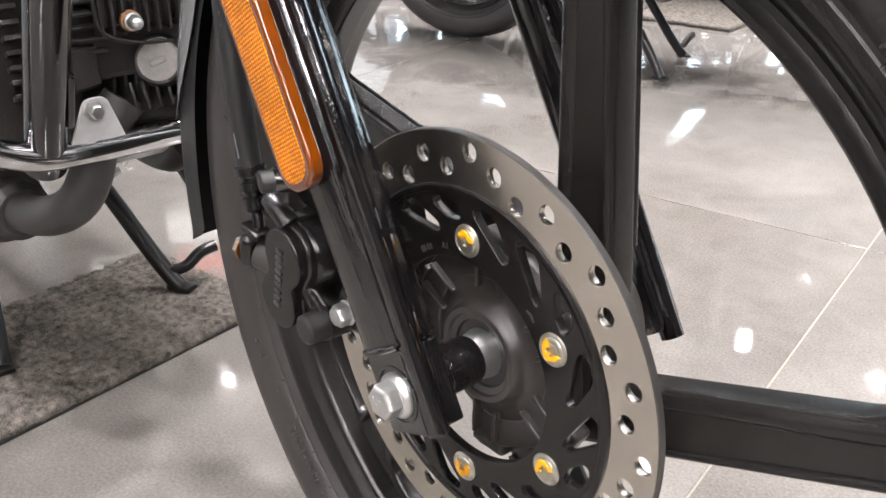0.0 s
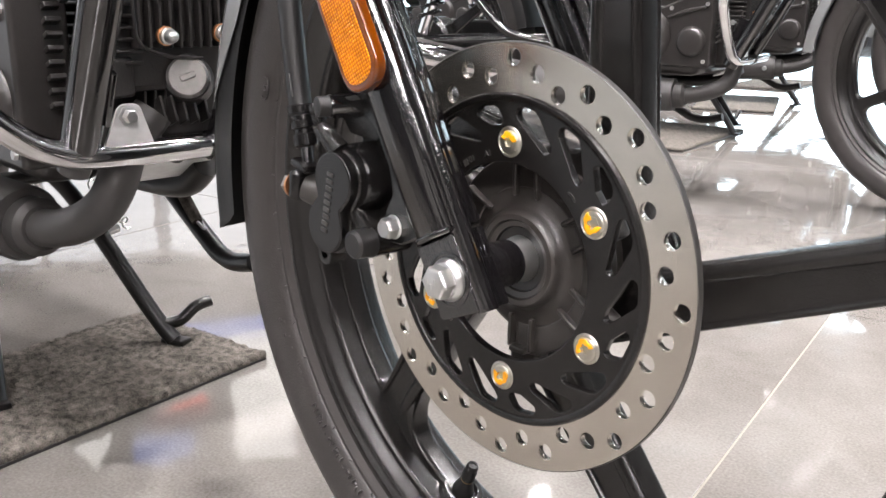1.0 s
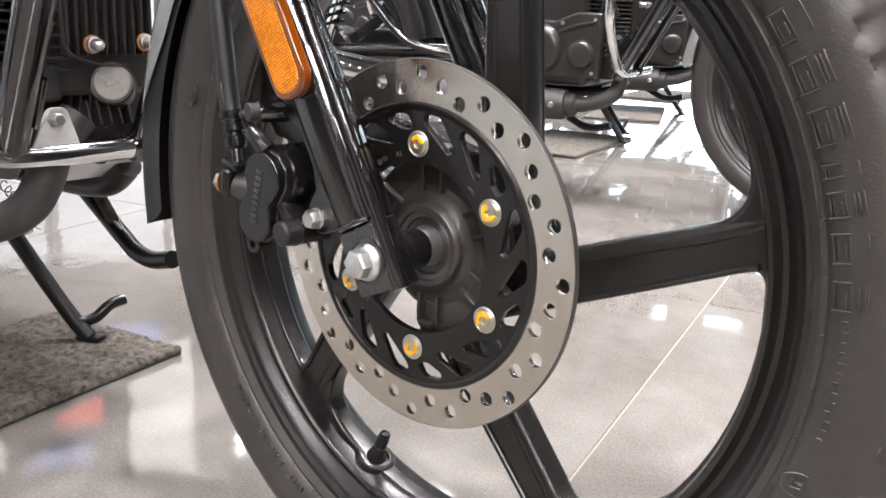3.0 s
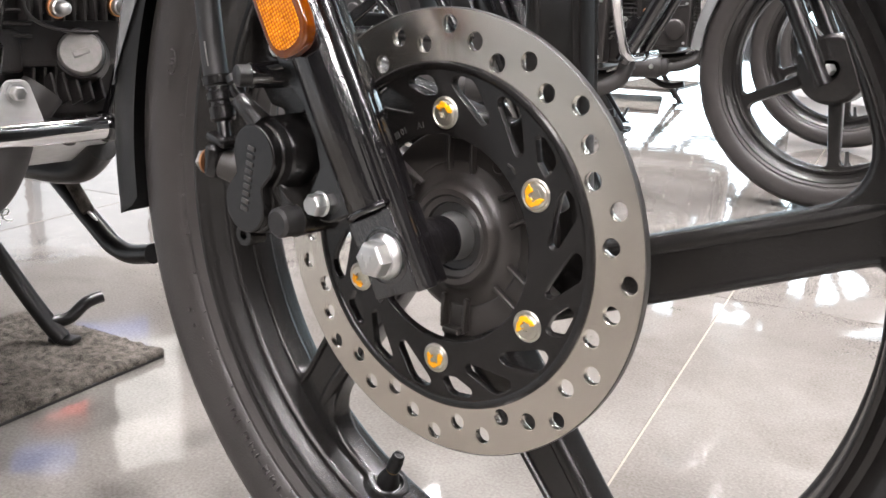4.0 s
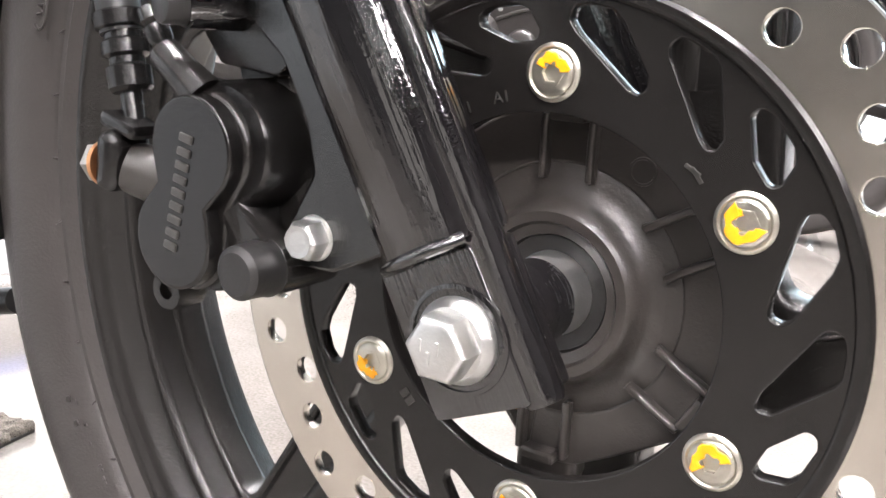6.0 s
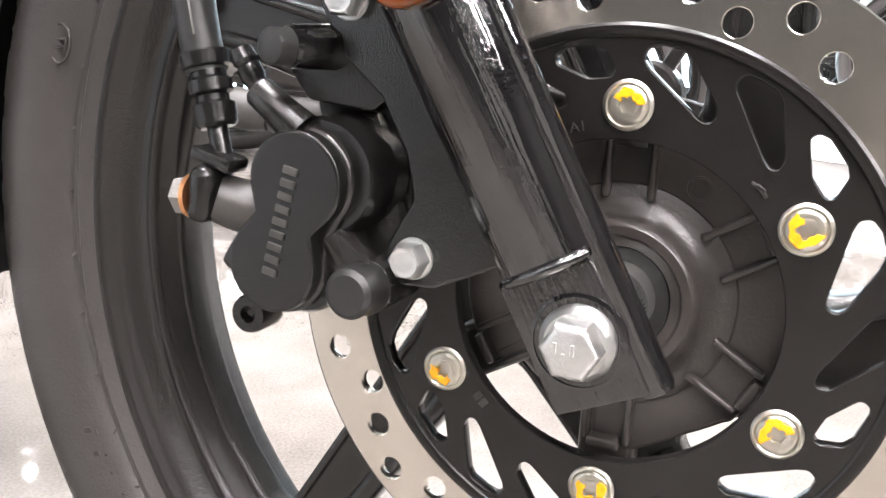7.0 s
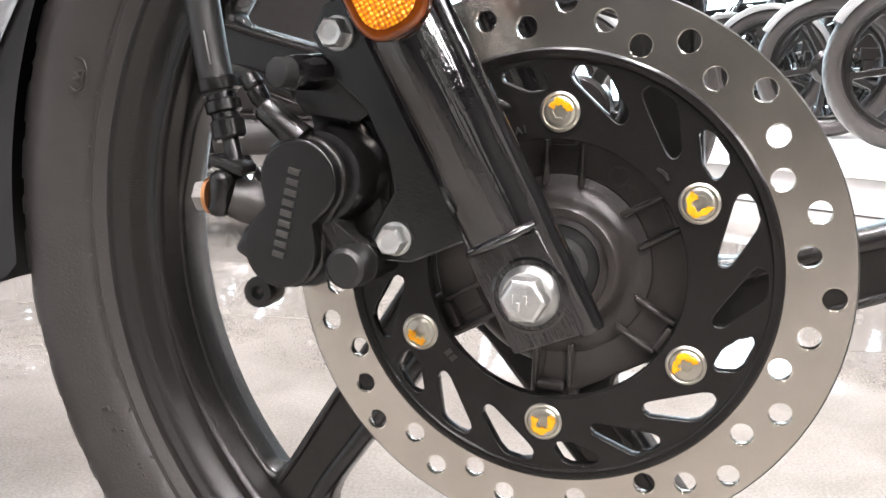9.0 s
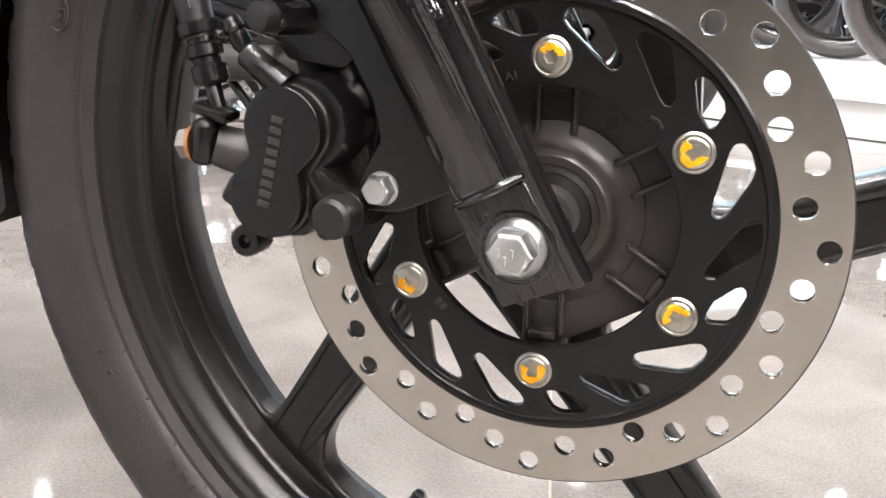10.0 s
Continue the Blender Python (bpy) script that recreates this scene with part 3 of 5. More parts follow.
# hub
hub_profile = [(0.0475, 0.020), (0.0495, 0.024), (0.0495, 0.040), (0.046, 0.085), (0.030, 0.095), (0.012, 0.095), (0.012, 0.0115), (0.0185, 0.0115), (0.0190, 0.0085),
               (0.0222, 0.0074), (0.0232, 0.0060), (0.0262, 0.0060), (0.0278, 0.0072), (0.0288, 0.0100), (0.0312, 0.0128), (0.036, 0.0148), (0.042, 0.0158)]
hub = part("hub", lathe(hub_profile, 96), HUB_BLACK, wheel)
# the dish behind the carrier is closed but for one gap between two arms, and cut back at the foot
DISH0, DISH1 = 264.0, 574.0
def dish_edge(a):
    return 0.0580 - 0.0030 * max(0.0, 1 - abs(a - 300) / 17) ** 0.5


sweep = [DISH0 + (DISH1 - DISH0) * i / 110 for i in range(111)]
plate_part("shell", [[polar(dish_edge(a), a) for a in sweep] + [polar(0.0400, a) for a in reversed(sweep)]], 0.0150, 0.0225, HUB_BLACK, hub, "", 0.0010, 2)
for k in range(6):
    a = 90 + 60 * k
    arm = Matrix.Rotation(radians(-a), 4, "Y")
    part("arm", box((0.030, 0.012, 0.0215), arm @ Matrix.Translation((0.051, 0.0216, 0)), 0.0030, segs=3), HUB_BLACK, hub)
    for q in (-1, 1):
        # a low rib with a round back, steepest by the boss
        crest = [arm @ Vector((r, y, q * (0.0078 + w))) for r, y, w in ((0.0350, 0.0138, 0.0004), (0.0400, 0.0126, 0.0), (0.0450, 0.0122, 0.0), (0.0500, 0.0122, 0.0), (0.0545, 0.0124, 0.0))]
        part("rib", pipe(crest, 0.0013, 12, n=4), HUB_BLACK, hub)
        part("rib_wall", box((0.0200, 0.0050, 0.0026), arm @ Matrix.Translation((0.0450, 0.0140, q * 0.0078)), 0.0009), HUB_BLACK, hub)
    part("pad", box((0.0040, 0.0075, 0.0120), arm @ Matrix.Translation((0.0550, 0.0130, 0)), 0.0012), HUB_BLACK, hub)
    if k == 0:
        x, z = polar(0.0470, a - 30)
        part("casting_dot", lathe([(0.0034, 0.0151), (0.0036, 0.0145), (0.0042, 0.0145), (0.0044, 0.0151)], 24, (x, 0, z)), HUB_BLACK, hub)
part("bearing_seal", lathe([(0.0135, 0.0105), (0.0183, 0.0098), (0.0183, 0.014), (0.0135, 0.014)], 64), SOFT_RUBBER, wheel)
part("collar", lathe([(0.0085, 0.0), (0.0118, 0.0), (0.0134, 0.0095), (0.0134, 0.014), (0.0085, 0.014)], 48), ZINC, wheel, "bare steel collar")

# brake disc: steel ring and black carrier
HOLES = (0.1120, 0.1025, 0.1087, 0.0996, 0.1057)
ring_loops = [circle(0.120, 180), circle(0.0905, 140)]
for k in range(40):
    ring_loops.append(circle(0.0046, 18, polar(HOLES[k % 5], 9.0 * k)))
disc = plate_part("brake_disc", ring_loops, -0.001, 0.003, STEEL, wheel, "brushed steel brake disc drilled with small holes", 0.0003)

part("worn_edge", lathe([(0.1197, -0.0011), (0.1203, -0.0006), (0.1203, 0.0030), (0.1197, 0.0034)], 180), WORN, disc, "dark outer edge of the disc")
SLOTS = (
    ((82.4, 2.4), (85.9, 3.0), (87.2, 6.0), (86.9, 10.6), (84.5, 13.2), (74.0, 22.0), (71.0, 23.0), (68.2, 21.8), (68.4, 19.3), (79.5, 4.2)),
    ((83.5, 23.0), (86.8, 24.3), (87.3, 27.0), (87.2, 31.2), (85.8, 33.0), (73.5, 42.6), (70.0, 43.2), (68.6, 41.6), (69.2, 39.0), (81.0, 24.3)),
    ((83.0, 42.4), (86.0, 42.8), (87.3, 45.0), (86.6, 51.3), (85.0, 53.6), (79.0, 56.0), (76.4, 55.2), (76.5, 49.5)),
)
carrier_loops = [circle(0.0935, 160), circle(0.0562, 96)]
for k in range(6):
    for slot in SLOTS:
        carrier_loops.append(rounded([polar(r / 1000, 90 - 60 * k - a) for r, a in slot], 0.0024, 4))
part_c = plate_part("carrier", carrier_loops, -0.0016, 0.0036, CARRIER_BLACK, disc, "black anodised disc carrier with slanted slots", 0.0006, 2)
part("rim_lip", lathe([(0.0888, -0.0014), (0.0893, -0.0023), (0.0900, -0.0027), (0.0926, -0.0027), (0.0937, -0.0019), (0.0937, 0.0)], 160, closed=False), CARRIER_BLACK, part_c)
random.seed(4)
PAINT_AT = ((5, 150), (120, 230), (20, 200), (150, 260), (170, 140), (60, 160))     # start and sweep of the dab on each bolt
for k in range(6):
    x, z = polar(0.0675, 90 - 60 * k)
    b = part("bolt", rod((x, 0.000, z), (x, -0.0033, z), [(0, 0.0084), (0.62, 0.0084), (0.80, 0.0079), (0.86, 0.0072), (0.70, 0.0066), (0.90, 0.0061), (1, 0.0052), (0.98, 0.0036), (0.50, 0.0034), (0.48, 0.0004)], 32), BOLT_STEEL, disc, "pale plated socket bolt with a yellow paint dab")
    part("socket", rod((x, -0.0006, z), (x, -0.0036, z), [(0.2, 0.0042), (0.96, 0.0042), (1, 0.0038), (0.98, 0.0028), (0.46, 0.0027), (0.44, 0.0003)], flat=6), BOLT_STEEL, b)
    # a dab of yellow paint across the head, thick in one place and thin in another
    a0, span = PAINT_AT[k]
    outer = [(x + o * math.cos(c), z + o * math.sin(c)) for i in range(17) for c, o in [(radians(a0 + span * i / 16), 0.0054 + 0.0005 * math.sin(i * 0.8 + k) + 0.0003 * math.sin(i * 1.9 + 2 * k))]]
    inner = [(x + o * math.cos(c), z + o * math.sin(c)) for i in range(17) for c, o in [(radians(a0 + span * i / 16), 0.0027 + 0.0005 * math.sin(i * 1.1 + 3 * k))]]
    plate_part("paint_dab", [outer + inner[::-1]], -0.0038, -0.0022, PAINT_MARK, b, "yellow marking paint", 0.0002)
    spill = [(x + (0.0012 + random.uniform(-0.0004, 0.0006)) * math.cos(i * 0.7) + 0.0036 * math.cos(radians(a0)), z + 0.0011 * math.sin(i * 0.7) + 0.0042 * math.sin(radians(a0 + 20))) for i in range(9)]
    plate_part("paint_spot", [spill], -0.0037, -0.0022, PAINT_MARK, b, "yellow marking paint")
# stamped characters and marks on the carrier
def stamped(text, r, deg, size):
    """Raised characters on the face of the carrier, set round the axle."""
    cu = bpy.data.curves.new("tmp", "FONT")
    cu.body, cu.size, cu.extrude, cu.align_x, cu.align_y = text, size, 0.0002, "CENTER", "CENTER"
    ob = bpy.data.objects.new("tmp", cu)
    scene.collection.objects.link(ob)
    me = bpy.data.meshes.new_from_object(ob.evaluated_get(bpy.context.evaluated_depsgraph_get()))
    bpy.data.objects.remove(ob)
    bpy.data.curves.remove(cu)
    x, z = polar(r, deg)
    me.transform(Matrix.Translation((x, -0.0017, z)) @ Matrix.Rotation(radians(90 - deg), 4, "Y") @ Matrix.Rotation(radians(90), 4, "X"))
    me.materials.clear()
    return link("stamp", me, STAMP, part_c)


stamped("A1", 0.0612, 105.2, 0.0048)
stamped("01", 0.0612, 117.2, 0.0048)
for a, w in ((121.6, 3), (123.4, 2), (226, 4), (223, 4)):
    x, z = polar(0.0612, a)
    m = Matrix.Translation((x, -0.0017, z)) @ Matrix.Rotation(radians(90 - a), 4, "Y")
    part("stamp", box((w * 0.0006, 0.0006, 0.0034), m, 0), STAMP, part_c)
for a in (45.0, 46.6):
    x, z = polar(0.0625, a)
    part("stamp", box((0.0012, 0.0006, 0.0050), Matrix.Translation((x, -0.0017, z)) @ Matrix.Rotation(radians(-38 if a < 46 else -60), 4, "Y"), 0.0002), STAMP, part_c)

# valve stem on the rim
v0, v1 = Vector((-0.0800, YC, -0.1980)), Vector((-0.0700, YC, -0.1735))
part("valve_stem", rod(v0, v1, [(-0.10, 0.0088), (0.06, 0.0086), (0.12, 0.0078), (0.40, 0.0054), (0.46, 0.0044), (0.5, 0.0042), (0.52, 0.0046), (0.97, 0.0045), (1, 0.0035)], 24), VALVE_RUBBER, wheel)
part("valve_boss", rod(v0, v1, [(-0.20, 0.0172), (0.0, 0.0166), (0.10, 0.0156), (0.14, 0.0140), (0.14, 0.0108), (0.08, 0.0098), (-0.1, 0.0090)], 40), SATIN_BLACK, wheel)

part("valve_ring", rod(v0.lerp(v1, 0.46), v0.lerp(v1, 0.545), [(0, 0.0042), (0.2, 0.0045), (0.8, 0.0045), (1, 0.0042)], 20), BRASS, wheel, "brass valve ring")
part("valve_cap", rod(v0.lerp(v1, 0.55), v0.lerp(v1, 1.05), [(0, 0.0044), (0.06, 0.0051), (0.55, 0.0050), (0.62, 0.0046), (0.94, 0.0043), (1, 0.0037), (0.97, 0.0026), (0.80, 0.0022), (0.78, 0.0003)], 18), VALVE_RUBBER, wheel, "black valve cap")

# ---- tyre marks ----
def side_mark(r, deg, w, h, raise_=0.0012):
    """A raised block on the side of the tyre: w along the tyre, h across it."""
    lean = -28 if r > 0.272 else (8 if r > 0.264 else 22)
    yy = YC - (0.0428 if r > 0.268 else 0.0412 if r > 0.262 else 0.0388)
    m = Matrix.Rotation(radians(-deg), 4, "Y") @ Matrix.Translation((r, yy, 0)) @ Matrix.Rotation(radians(lean * 0.6), 4, "Z")
    return part("raised_mark", box((h, 2 * raise_, w), m, 0.0003, segs=1), RUBBER, tyre)


for k, (a, w, rows) in enumerate(((46, 0.016, 7), (40.5, 0.017, 7), (34.5, 0.016, 4), (29, 0.016, 7), (23.5, 0.017, 7), (19, 0.006, 2), (15.5, 0.012, 7), (11, 0.014, 5), (6, 0.014, 7))):
    # outlined block filled with fine ribs
    half = math.degrees(w / 2 / 0.265)
    for r in (0.2565, 0.2735):
        side_mark(r, a, w, 0.0010, 0.0006)
    for sgn in (-1, 1):
        side_mark(0.265, a + sgn * half, 0.0010, 0.0175, 0.0006)
    for j in range(rows):
        side_mark(0.2585 + 0.0021 * j, a - (half * 0.25 if j < 3 else 0), w * (0.5 if j < 3 else 0.85), 0.0009, 0.0005)
random.seed(11)
for start, count in ((203, 5),):
    a = start
    for k in range(count):
        for j in range(random.choice((1, 2, 2))):
            side_mark(0.2615 + random.uniform(-0.002, 0.002), a + 0.5 * j, random.uniform(0.0010, 0.0032), random.uniform(0.004, 0.009), 0.0004)
        a += random.uniform(1.4, 2.9)

def badge(r, deg, a, b, lean):
    """A raised oval ring with a few strokes inside, on the side of the tyre."""
    m = Matrix.Rotation(radians(-deg), 4, "Y") @ Matrix.Translation((r, YC - 0.0412, 0)) @ Matrix.Rotation(radians(lean), 4, "Z")
    pts = [m @ Vector((a * math.cos(t), -0.0004, b * math.sin(t))) for t in [2 * math.pi * i / 40 for i in range(41)]]
    ob = part("raised_badge", pipe(pts, 0.0006, 8, n=1), RUBBER, tyre)
    for x0, z0, x1, z1 in ((-0.5, -0.4, 0.5, -0.1), (0.5, -0.1, -0.3, 0.1), (-0.3, 0.1, 0.5, 0.4), (-0.5, -0.4, -0.5, 0.35)):
        part("raised_mark", pipe([m @ Vector((x0 * a, 0, z0 * b)), m @ Vector((x1 * a, 0, z1 * b))], 0.0006, 6, n=1), RUBBER, tyre)
    return ob


badge(0.2645, -16.2, 0.0105, 0.0068, 16)
badge(0.2605, 163.3, 0.0075, 0.0085, 14)
for k in range(13):
    # slanted strokes of a line of small writing
    side_mark(0.2642 + (0.0012 if k % 3 else -0.0008), 3.4 - 1.12 * k, 0.0008, 0.0062 if k % 3 else 0.0036, 0.0005)
    if k % 2:
        side_mark(0.2668, 3.1 - 1.12 * k, 0.0026, 0.0008, 0.0005)

for k in range(24):
    # a second line of small writing with blocks set off by gaps
    if k % 6 == 5:
        side_mark(0.2600, 218.5 + 1.05 * k, 0.0030, 0.0010, 0.0016)
        continue
    side_mark(0.2600 + (0.0006 if k % 2 else -0.0006), 218.5 + 1.05 * k, 0.0011, 0.0078 if k % 3 else 0.0056, 0.0016)
    if k % 3 != 1:
        side_mark(0.2615 if k % 2 else 0.2576, 218.9 + 1.05 * k, 0.0030, 0.0011, 0.0016 if k % 2 else 0.0010)
for k in range(55):
    # moulding whiskers round the bead
    m = Matrix.Rotation(radians(-(1.0 + 6.55 * k)), 4, "Y")
    tilt = 0.0012 * math.sin(k * 2.3)
    part("whisker", rod(m @ Vector((0.2526, YC - 0.0345, 0)), m @ Vector((0.2510, YC - 0.0382, tilt)), [(0, 0.0007), (0.5, 0.0004), (1, 0.0003)], 6), RUBBER, tyre)

# ---- fork ----
RAKE, FY = 29.5, -0.036
up = Vector((-math.sin(radians(RAKE)), 0, math.cos(radians(RAKE))))
fwd = Vector((math.cos(radians(RAKE)), 0, math.sin(radians(RAKE))))
foot = Vector((0.002, FY, AX))
turn = Matrix((fwd, (0, 1, 0), up)).transposed().to_4x4()


def fork_at(along, ahead=0.0, out=0.0):
    """A place on the fork leg: up its axis, ahead of it and outwards."""
    return foot + up * along + fwd * ahead + Vector((0, -out, 0))


LAY = Matrix.Translation(foot) @ turn          # fork frame: x ahead, y inwards, z up the leg


def leg_plate(name, outline, radius, y0, y1, mat, parent, label="", bevel=0.0008):
    return plate_part(name, [rounded(outline, radius, 5)], y0, y1, mat, parent, label, bevel, 2, LAY)


fork = part("fork_leg", rod(fork_at(0.0235), fork_at(0.50), [(0, 0.0160), (0.001, 0.0172), (0.004, 0.0178), (0.3, 0.0182), (1, 0.0185)], 64), FORK_BLACK, bike, "gloss black fork leg with a cast axle lug")
leg_plate("axle_lug", [(-0.0168, 0.024), (0.0135, 0.022), (0.0135, -0.0215), (-0.0168, -0.0185)], 0.002, -0.0110, 0.012, FORK_BLACK, fork)
part("lug_step", pipe([fork_at(0.0235, -0.0168, 0.0040), fork_at(0.0240, -0.0140, 0.0110), fork_at(0.0240, -0.004, 0.0172), fork_at(0.0240, 0.006, 0.0166), fork_at(0.0240, 0.0130, 0.0115)], 0.0019, 12), FORK_BLACK, fork)
part("front_rib", rod(fork_at(-0.0225, 0.0140, 0.005), fork_at(0.50, 0.0158, 0.002), [(0, 0.0050), (0.004, 0.0057), (1, 0.0062)], 24), FORK_BLACK, fork)
part("rear_rib", rod(fork_at(0.024, -0.0150, 0.0), fork_at(0.30, -0.0155, 0.0), [(0, 0.0035), (1, 0.0045)], 16), FORK_BLACK, fork)
axle = part("axle_bolt", rod((0.0015, -0.0465, AX), (0.0015, -0.0510, AX), [(0, 0.0117), (0.30, 0.0119), (0.55, 0.0115), (1, 0.0096)], 44), ZINC, fork, "zinc plated flanged axle bolt")
part("bolt_head", rod((0.0015, -0.050, AX), (0.0015, -0.0590, AX), [(0, 0.0093), (0.78, 0.0093), (0.90, 0.0087), (0.97, 0.0078), (1, 0.0066)], flat=6), ZINC, axle)
for k in range(3):
    part("head_stamp", box((0.0012, 0.0006, 0.0034), Matrix.Translation((-0.0025 + 0.0026 * k, -0.0591, AX + (0.001 if k != 1 else -0.002))), 0.0002), ZINC, axle)
part("lug_ring", lathe([(0.0138, -0.0476), (0.0150, -0.0474), (0.0153, -0.0462), (0.0136, -0.0462)], 48, (0.0015, 0, AX)), FORK_BLACK, fork)
part("spacer", rod((0, -0.027, AX), (0, 0.001, AX), [(0, 0.0135), (0.94, 0.0130), (1, 0.0122)], 48), FORK_BLACK, fork)

fork2 = part("fork_leg", rod(Vector((0.002, 2 * YC - FY, AX)) - up * 0.030, Vector((0.002, 2 * YC - FY, AX)) + up * 0.5, [(0, 0.0165), (0.01, 0.0182), (1, 0.0188)], 48), FORK_BLACK, bike, "gloss black fork leg on the far side")
part("front_rib", rod(Vector((0.002, 2 * YC - FY, AX)) - up * 0.036 + fwd * 0.014, Vector((0.002, 2 * YC - FY, AX)) + up * 0.5 + fwd * 0.015, [(0, 0.007), (1, 0.008)], 20), FORK_BLACK, fork2)
part("front_axle", cyl((0, -0.03, AX), (0, 0.14, AX), 0.0075, 24), ZINC, bike)

# amber reflector
R0, R1, RZ0, RZ1 = -0.0108, 0.0208, 0.1065, 0.222
loop = [(R0, RZ0), (R1, RZ0), (R1, RZ1), (R0, RZ1)]
reflector = plate_part("reflector", [rounded(loop, 0.0157, 14)], -0.0275, -0.0195, AMBER_RIM, fork, "amber plastic side reflector", 0.0022, 4, LAY)
E = 0.0041
lens = [(R0 + E, RZ0 + E), (R1 - E, RZ0 + E), (R1 - E, RZ1 - E), (R0 + E, RZ1 - E)]
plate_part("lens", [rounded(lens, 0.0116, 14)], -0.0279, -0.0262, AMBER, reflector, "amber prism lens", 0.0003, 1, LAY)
leg_plate("reflector_bracket", [(-0.008, 0.125), (0.012, 0.125), (0.012, 0.185), (-0.008, 0.185)], 0.004, -0.0215, -0.0150, SATIN_BLACK, fork)

# ---- brake caliper ----
BR = [(-0.012, 0.028), (-0.045, 0.0305), (-0.0570, 0.037), (-0.0570, 0.048), (-0.047, 0.0545), (-0.038, 0.060), (-0.0335, 0.075), (-0.0335, 0.095), (-0.040, 0.112), (-0.040, 0.132), (-0.030, 0.140), (-0.012, 0.140)]
bracket = leg_plate("caliper_bracket", BR, 0.004, 0.003, 0.013, BRACKET_BLACK, fork, "rough black caliper bracket", 0.0012)


def flange_bolt(p, parent, r=0.0064, label="zinc plated flange bolt"):
    p = Vector(p)
    b = part("flange_bolt", rod(p, p + Vector((0, -0.0035, 0)), [(0, 0.0080), (0.5, 0.0081), (1, 0.0068)], 32), ZINC, parent, label)
    part("hex_head", rod(p + Vector((0, -0.003, 0)), p + Vector((0, -0.0105, 0)), [(0, r), (0.8, r), (0.93, r * 0.92), (1, r * 0.84)], flat=6), ZINC, b)
    part("dished_end", rod(p + Vector((0, -0.0100, 0)), p + Vector((0, -0.0108, 0)), [(0, r * 0.80), (1, r * 0.76), (0.7, r * 0.60), (0.45, r * 0.30), (0.4, 0.0002)], 28), ZINC, b)
    return b


for al, ah in ((0.0425, -0.0465), (0.1272, -0.0295)):
    q = fork_at(al, ah)
    part("bolt_boss", cyl((q.x, -0.0300, q.z), (q.x, -0.0220, q.z), 0.0095, 32), BRACKET_BLACK, bracket)
    flange_bolt((q.x, -0.0300, q.z), bracket)

C1, C2 = Vector((-0.0962, AX + 0.037)), Vector((-0.1045, AX + 0.0085))       # the two piston covers


def twin(r1, r2, neck):
    """The outline of the two round covers joined by a waist."""
    d = (C2 - C1).normalized()
    n = Vector((-d.y, d.x))
    out = []
    for c, r, sgn in ((C1, r1, -1), (C2, r2, 1)):
        for k in range(33):
            t = math.pi * (k / 32 * 1.24 - 0.12)
            v = (n * math.cos(t) + d * sgn * math.sin(t)) if sgn < 0 else (-n * math.cos(t) + d * math.sin(t))
            out.append(tuple(c + v * r))
        mid = (C1 + C2) / 2
        side = -n if sgn < 0 else n
        out.append(tuple(mid + side * neck))
    return out


caliper = plate_part("brake_caliper", [twin(0.0186, 0.0180, 0.0155)], -0.0430, -0.0085, CAST_BLACK, bike, "black twin-piston brake caliper", 0.002, 3)
plate_part("piston_cover", [twin(0.0172, 0.0166, 0.0112)], -0.0487, -0.0425, SATIN_BLACK, caliper, "satin black piston cover with a raised maker's mark", 0.0012, 3)
line0, line1 = Vector((-0.0968, AX + 0.0430)), Vector((-0.1052, AX + 0.0040))
tilt = math.degrees(math.atan2(line0.x - line1.x, line0.y - line1.y))
for k in range(9):
    c = line0.lerp(line1, (k + 0.5) / 9)
    m = Matrix.Translation((c.x, -0.0489, c.y)) @ Matrix.Rotation(radians(tilt), 4, "Y")
    part("raised_mark", box((0.0056, 0.0012, 0.0027), m, 0.0005), WORN, caliper)
# body over the disc and the far pad housing
part("bridge", box((0.050, 0.030, 0.062), Matrix.Translation((-0.094, -0.010, AX + 0.026)) @ Matrix.Rotation(radians(-16), 4, "Y"), 0.006), CAST_BLACK, caliper)
part("far_housing", box((0.048, 0.026, 0.060), Matrix.Translation((-0.092, 0.024, AX + 0.025)) @ Matrix.Rotation(radians(-16), 4, "Y"), 0.007), CAST_BLACK, caliper)
part("piston_housing", rod((-0.0905, -0.0400, AX + 0.0385), (-0.0885, -0.0080, AX + 0.0385), [(0, 0.0185), (0.08, 0.0202), (0.8, 0.0208), (0.92, 0.0225), (1, 0.0225)], 48), SATIN_BLACK, caliper)
part("piston_housing", rod((-0.0990, -0.0400, AX + 0.0095), (-0.0975, -0.0080, AX + 0.0095), [(0, 0.0178), (0.08, 0.0190), (1, 0.0195)], 48), SATIN_BLACK, caliper)
part("casting_ridge", pipe([(-0.0735, -0.016, AX + 0.058), (-0.0690, -0.016, AX + 0.046), (-0.0690, -0.016, AX + 0.033), (-0.0745, -0.016, AX + 0.022)], 0.0022, 10), SATIN_BLACK, caliper)
part("lower_arm", pipe([(-0.088, -0.036, AX + 0.019), (-0.080, -0.034, AX + 0.009), (-0.0735, -0.030, AX + 0.0045)], 0.0075, 16), CAST_BLACK, caliper)
part("arm_web", box((0.026, 0.004, 0.012), Matrix.Translation((-0.0815, -0.040, AX + 0.013)) @ Matrix.Rotation(radians(38), 4, "Y"), 0.0012), CAST_BLACK, caliper)
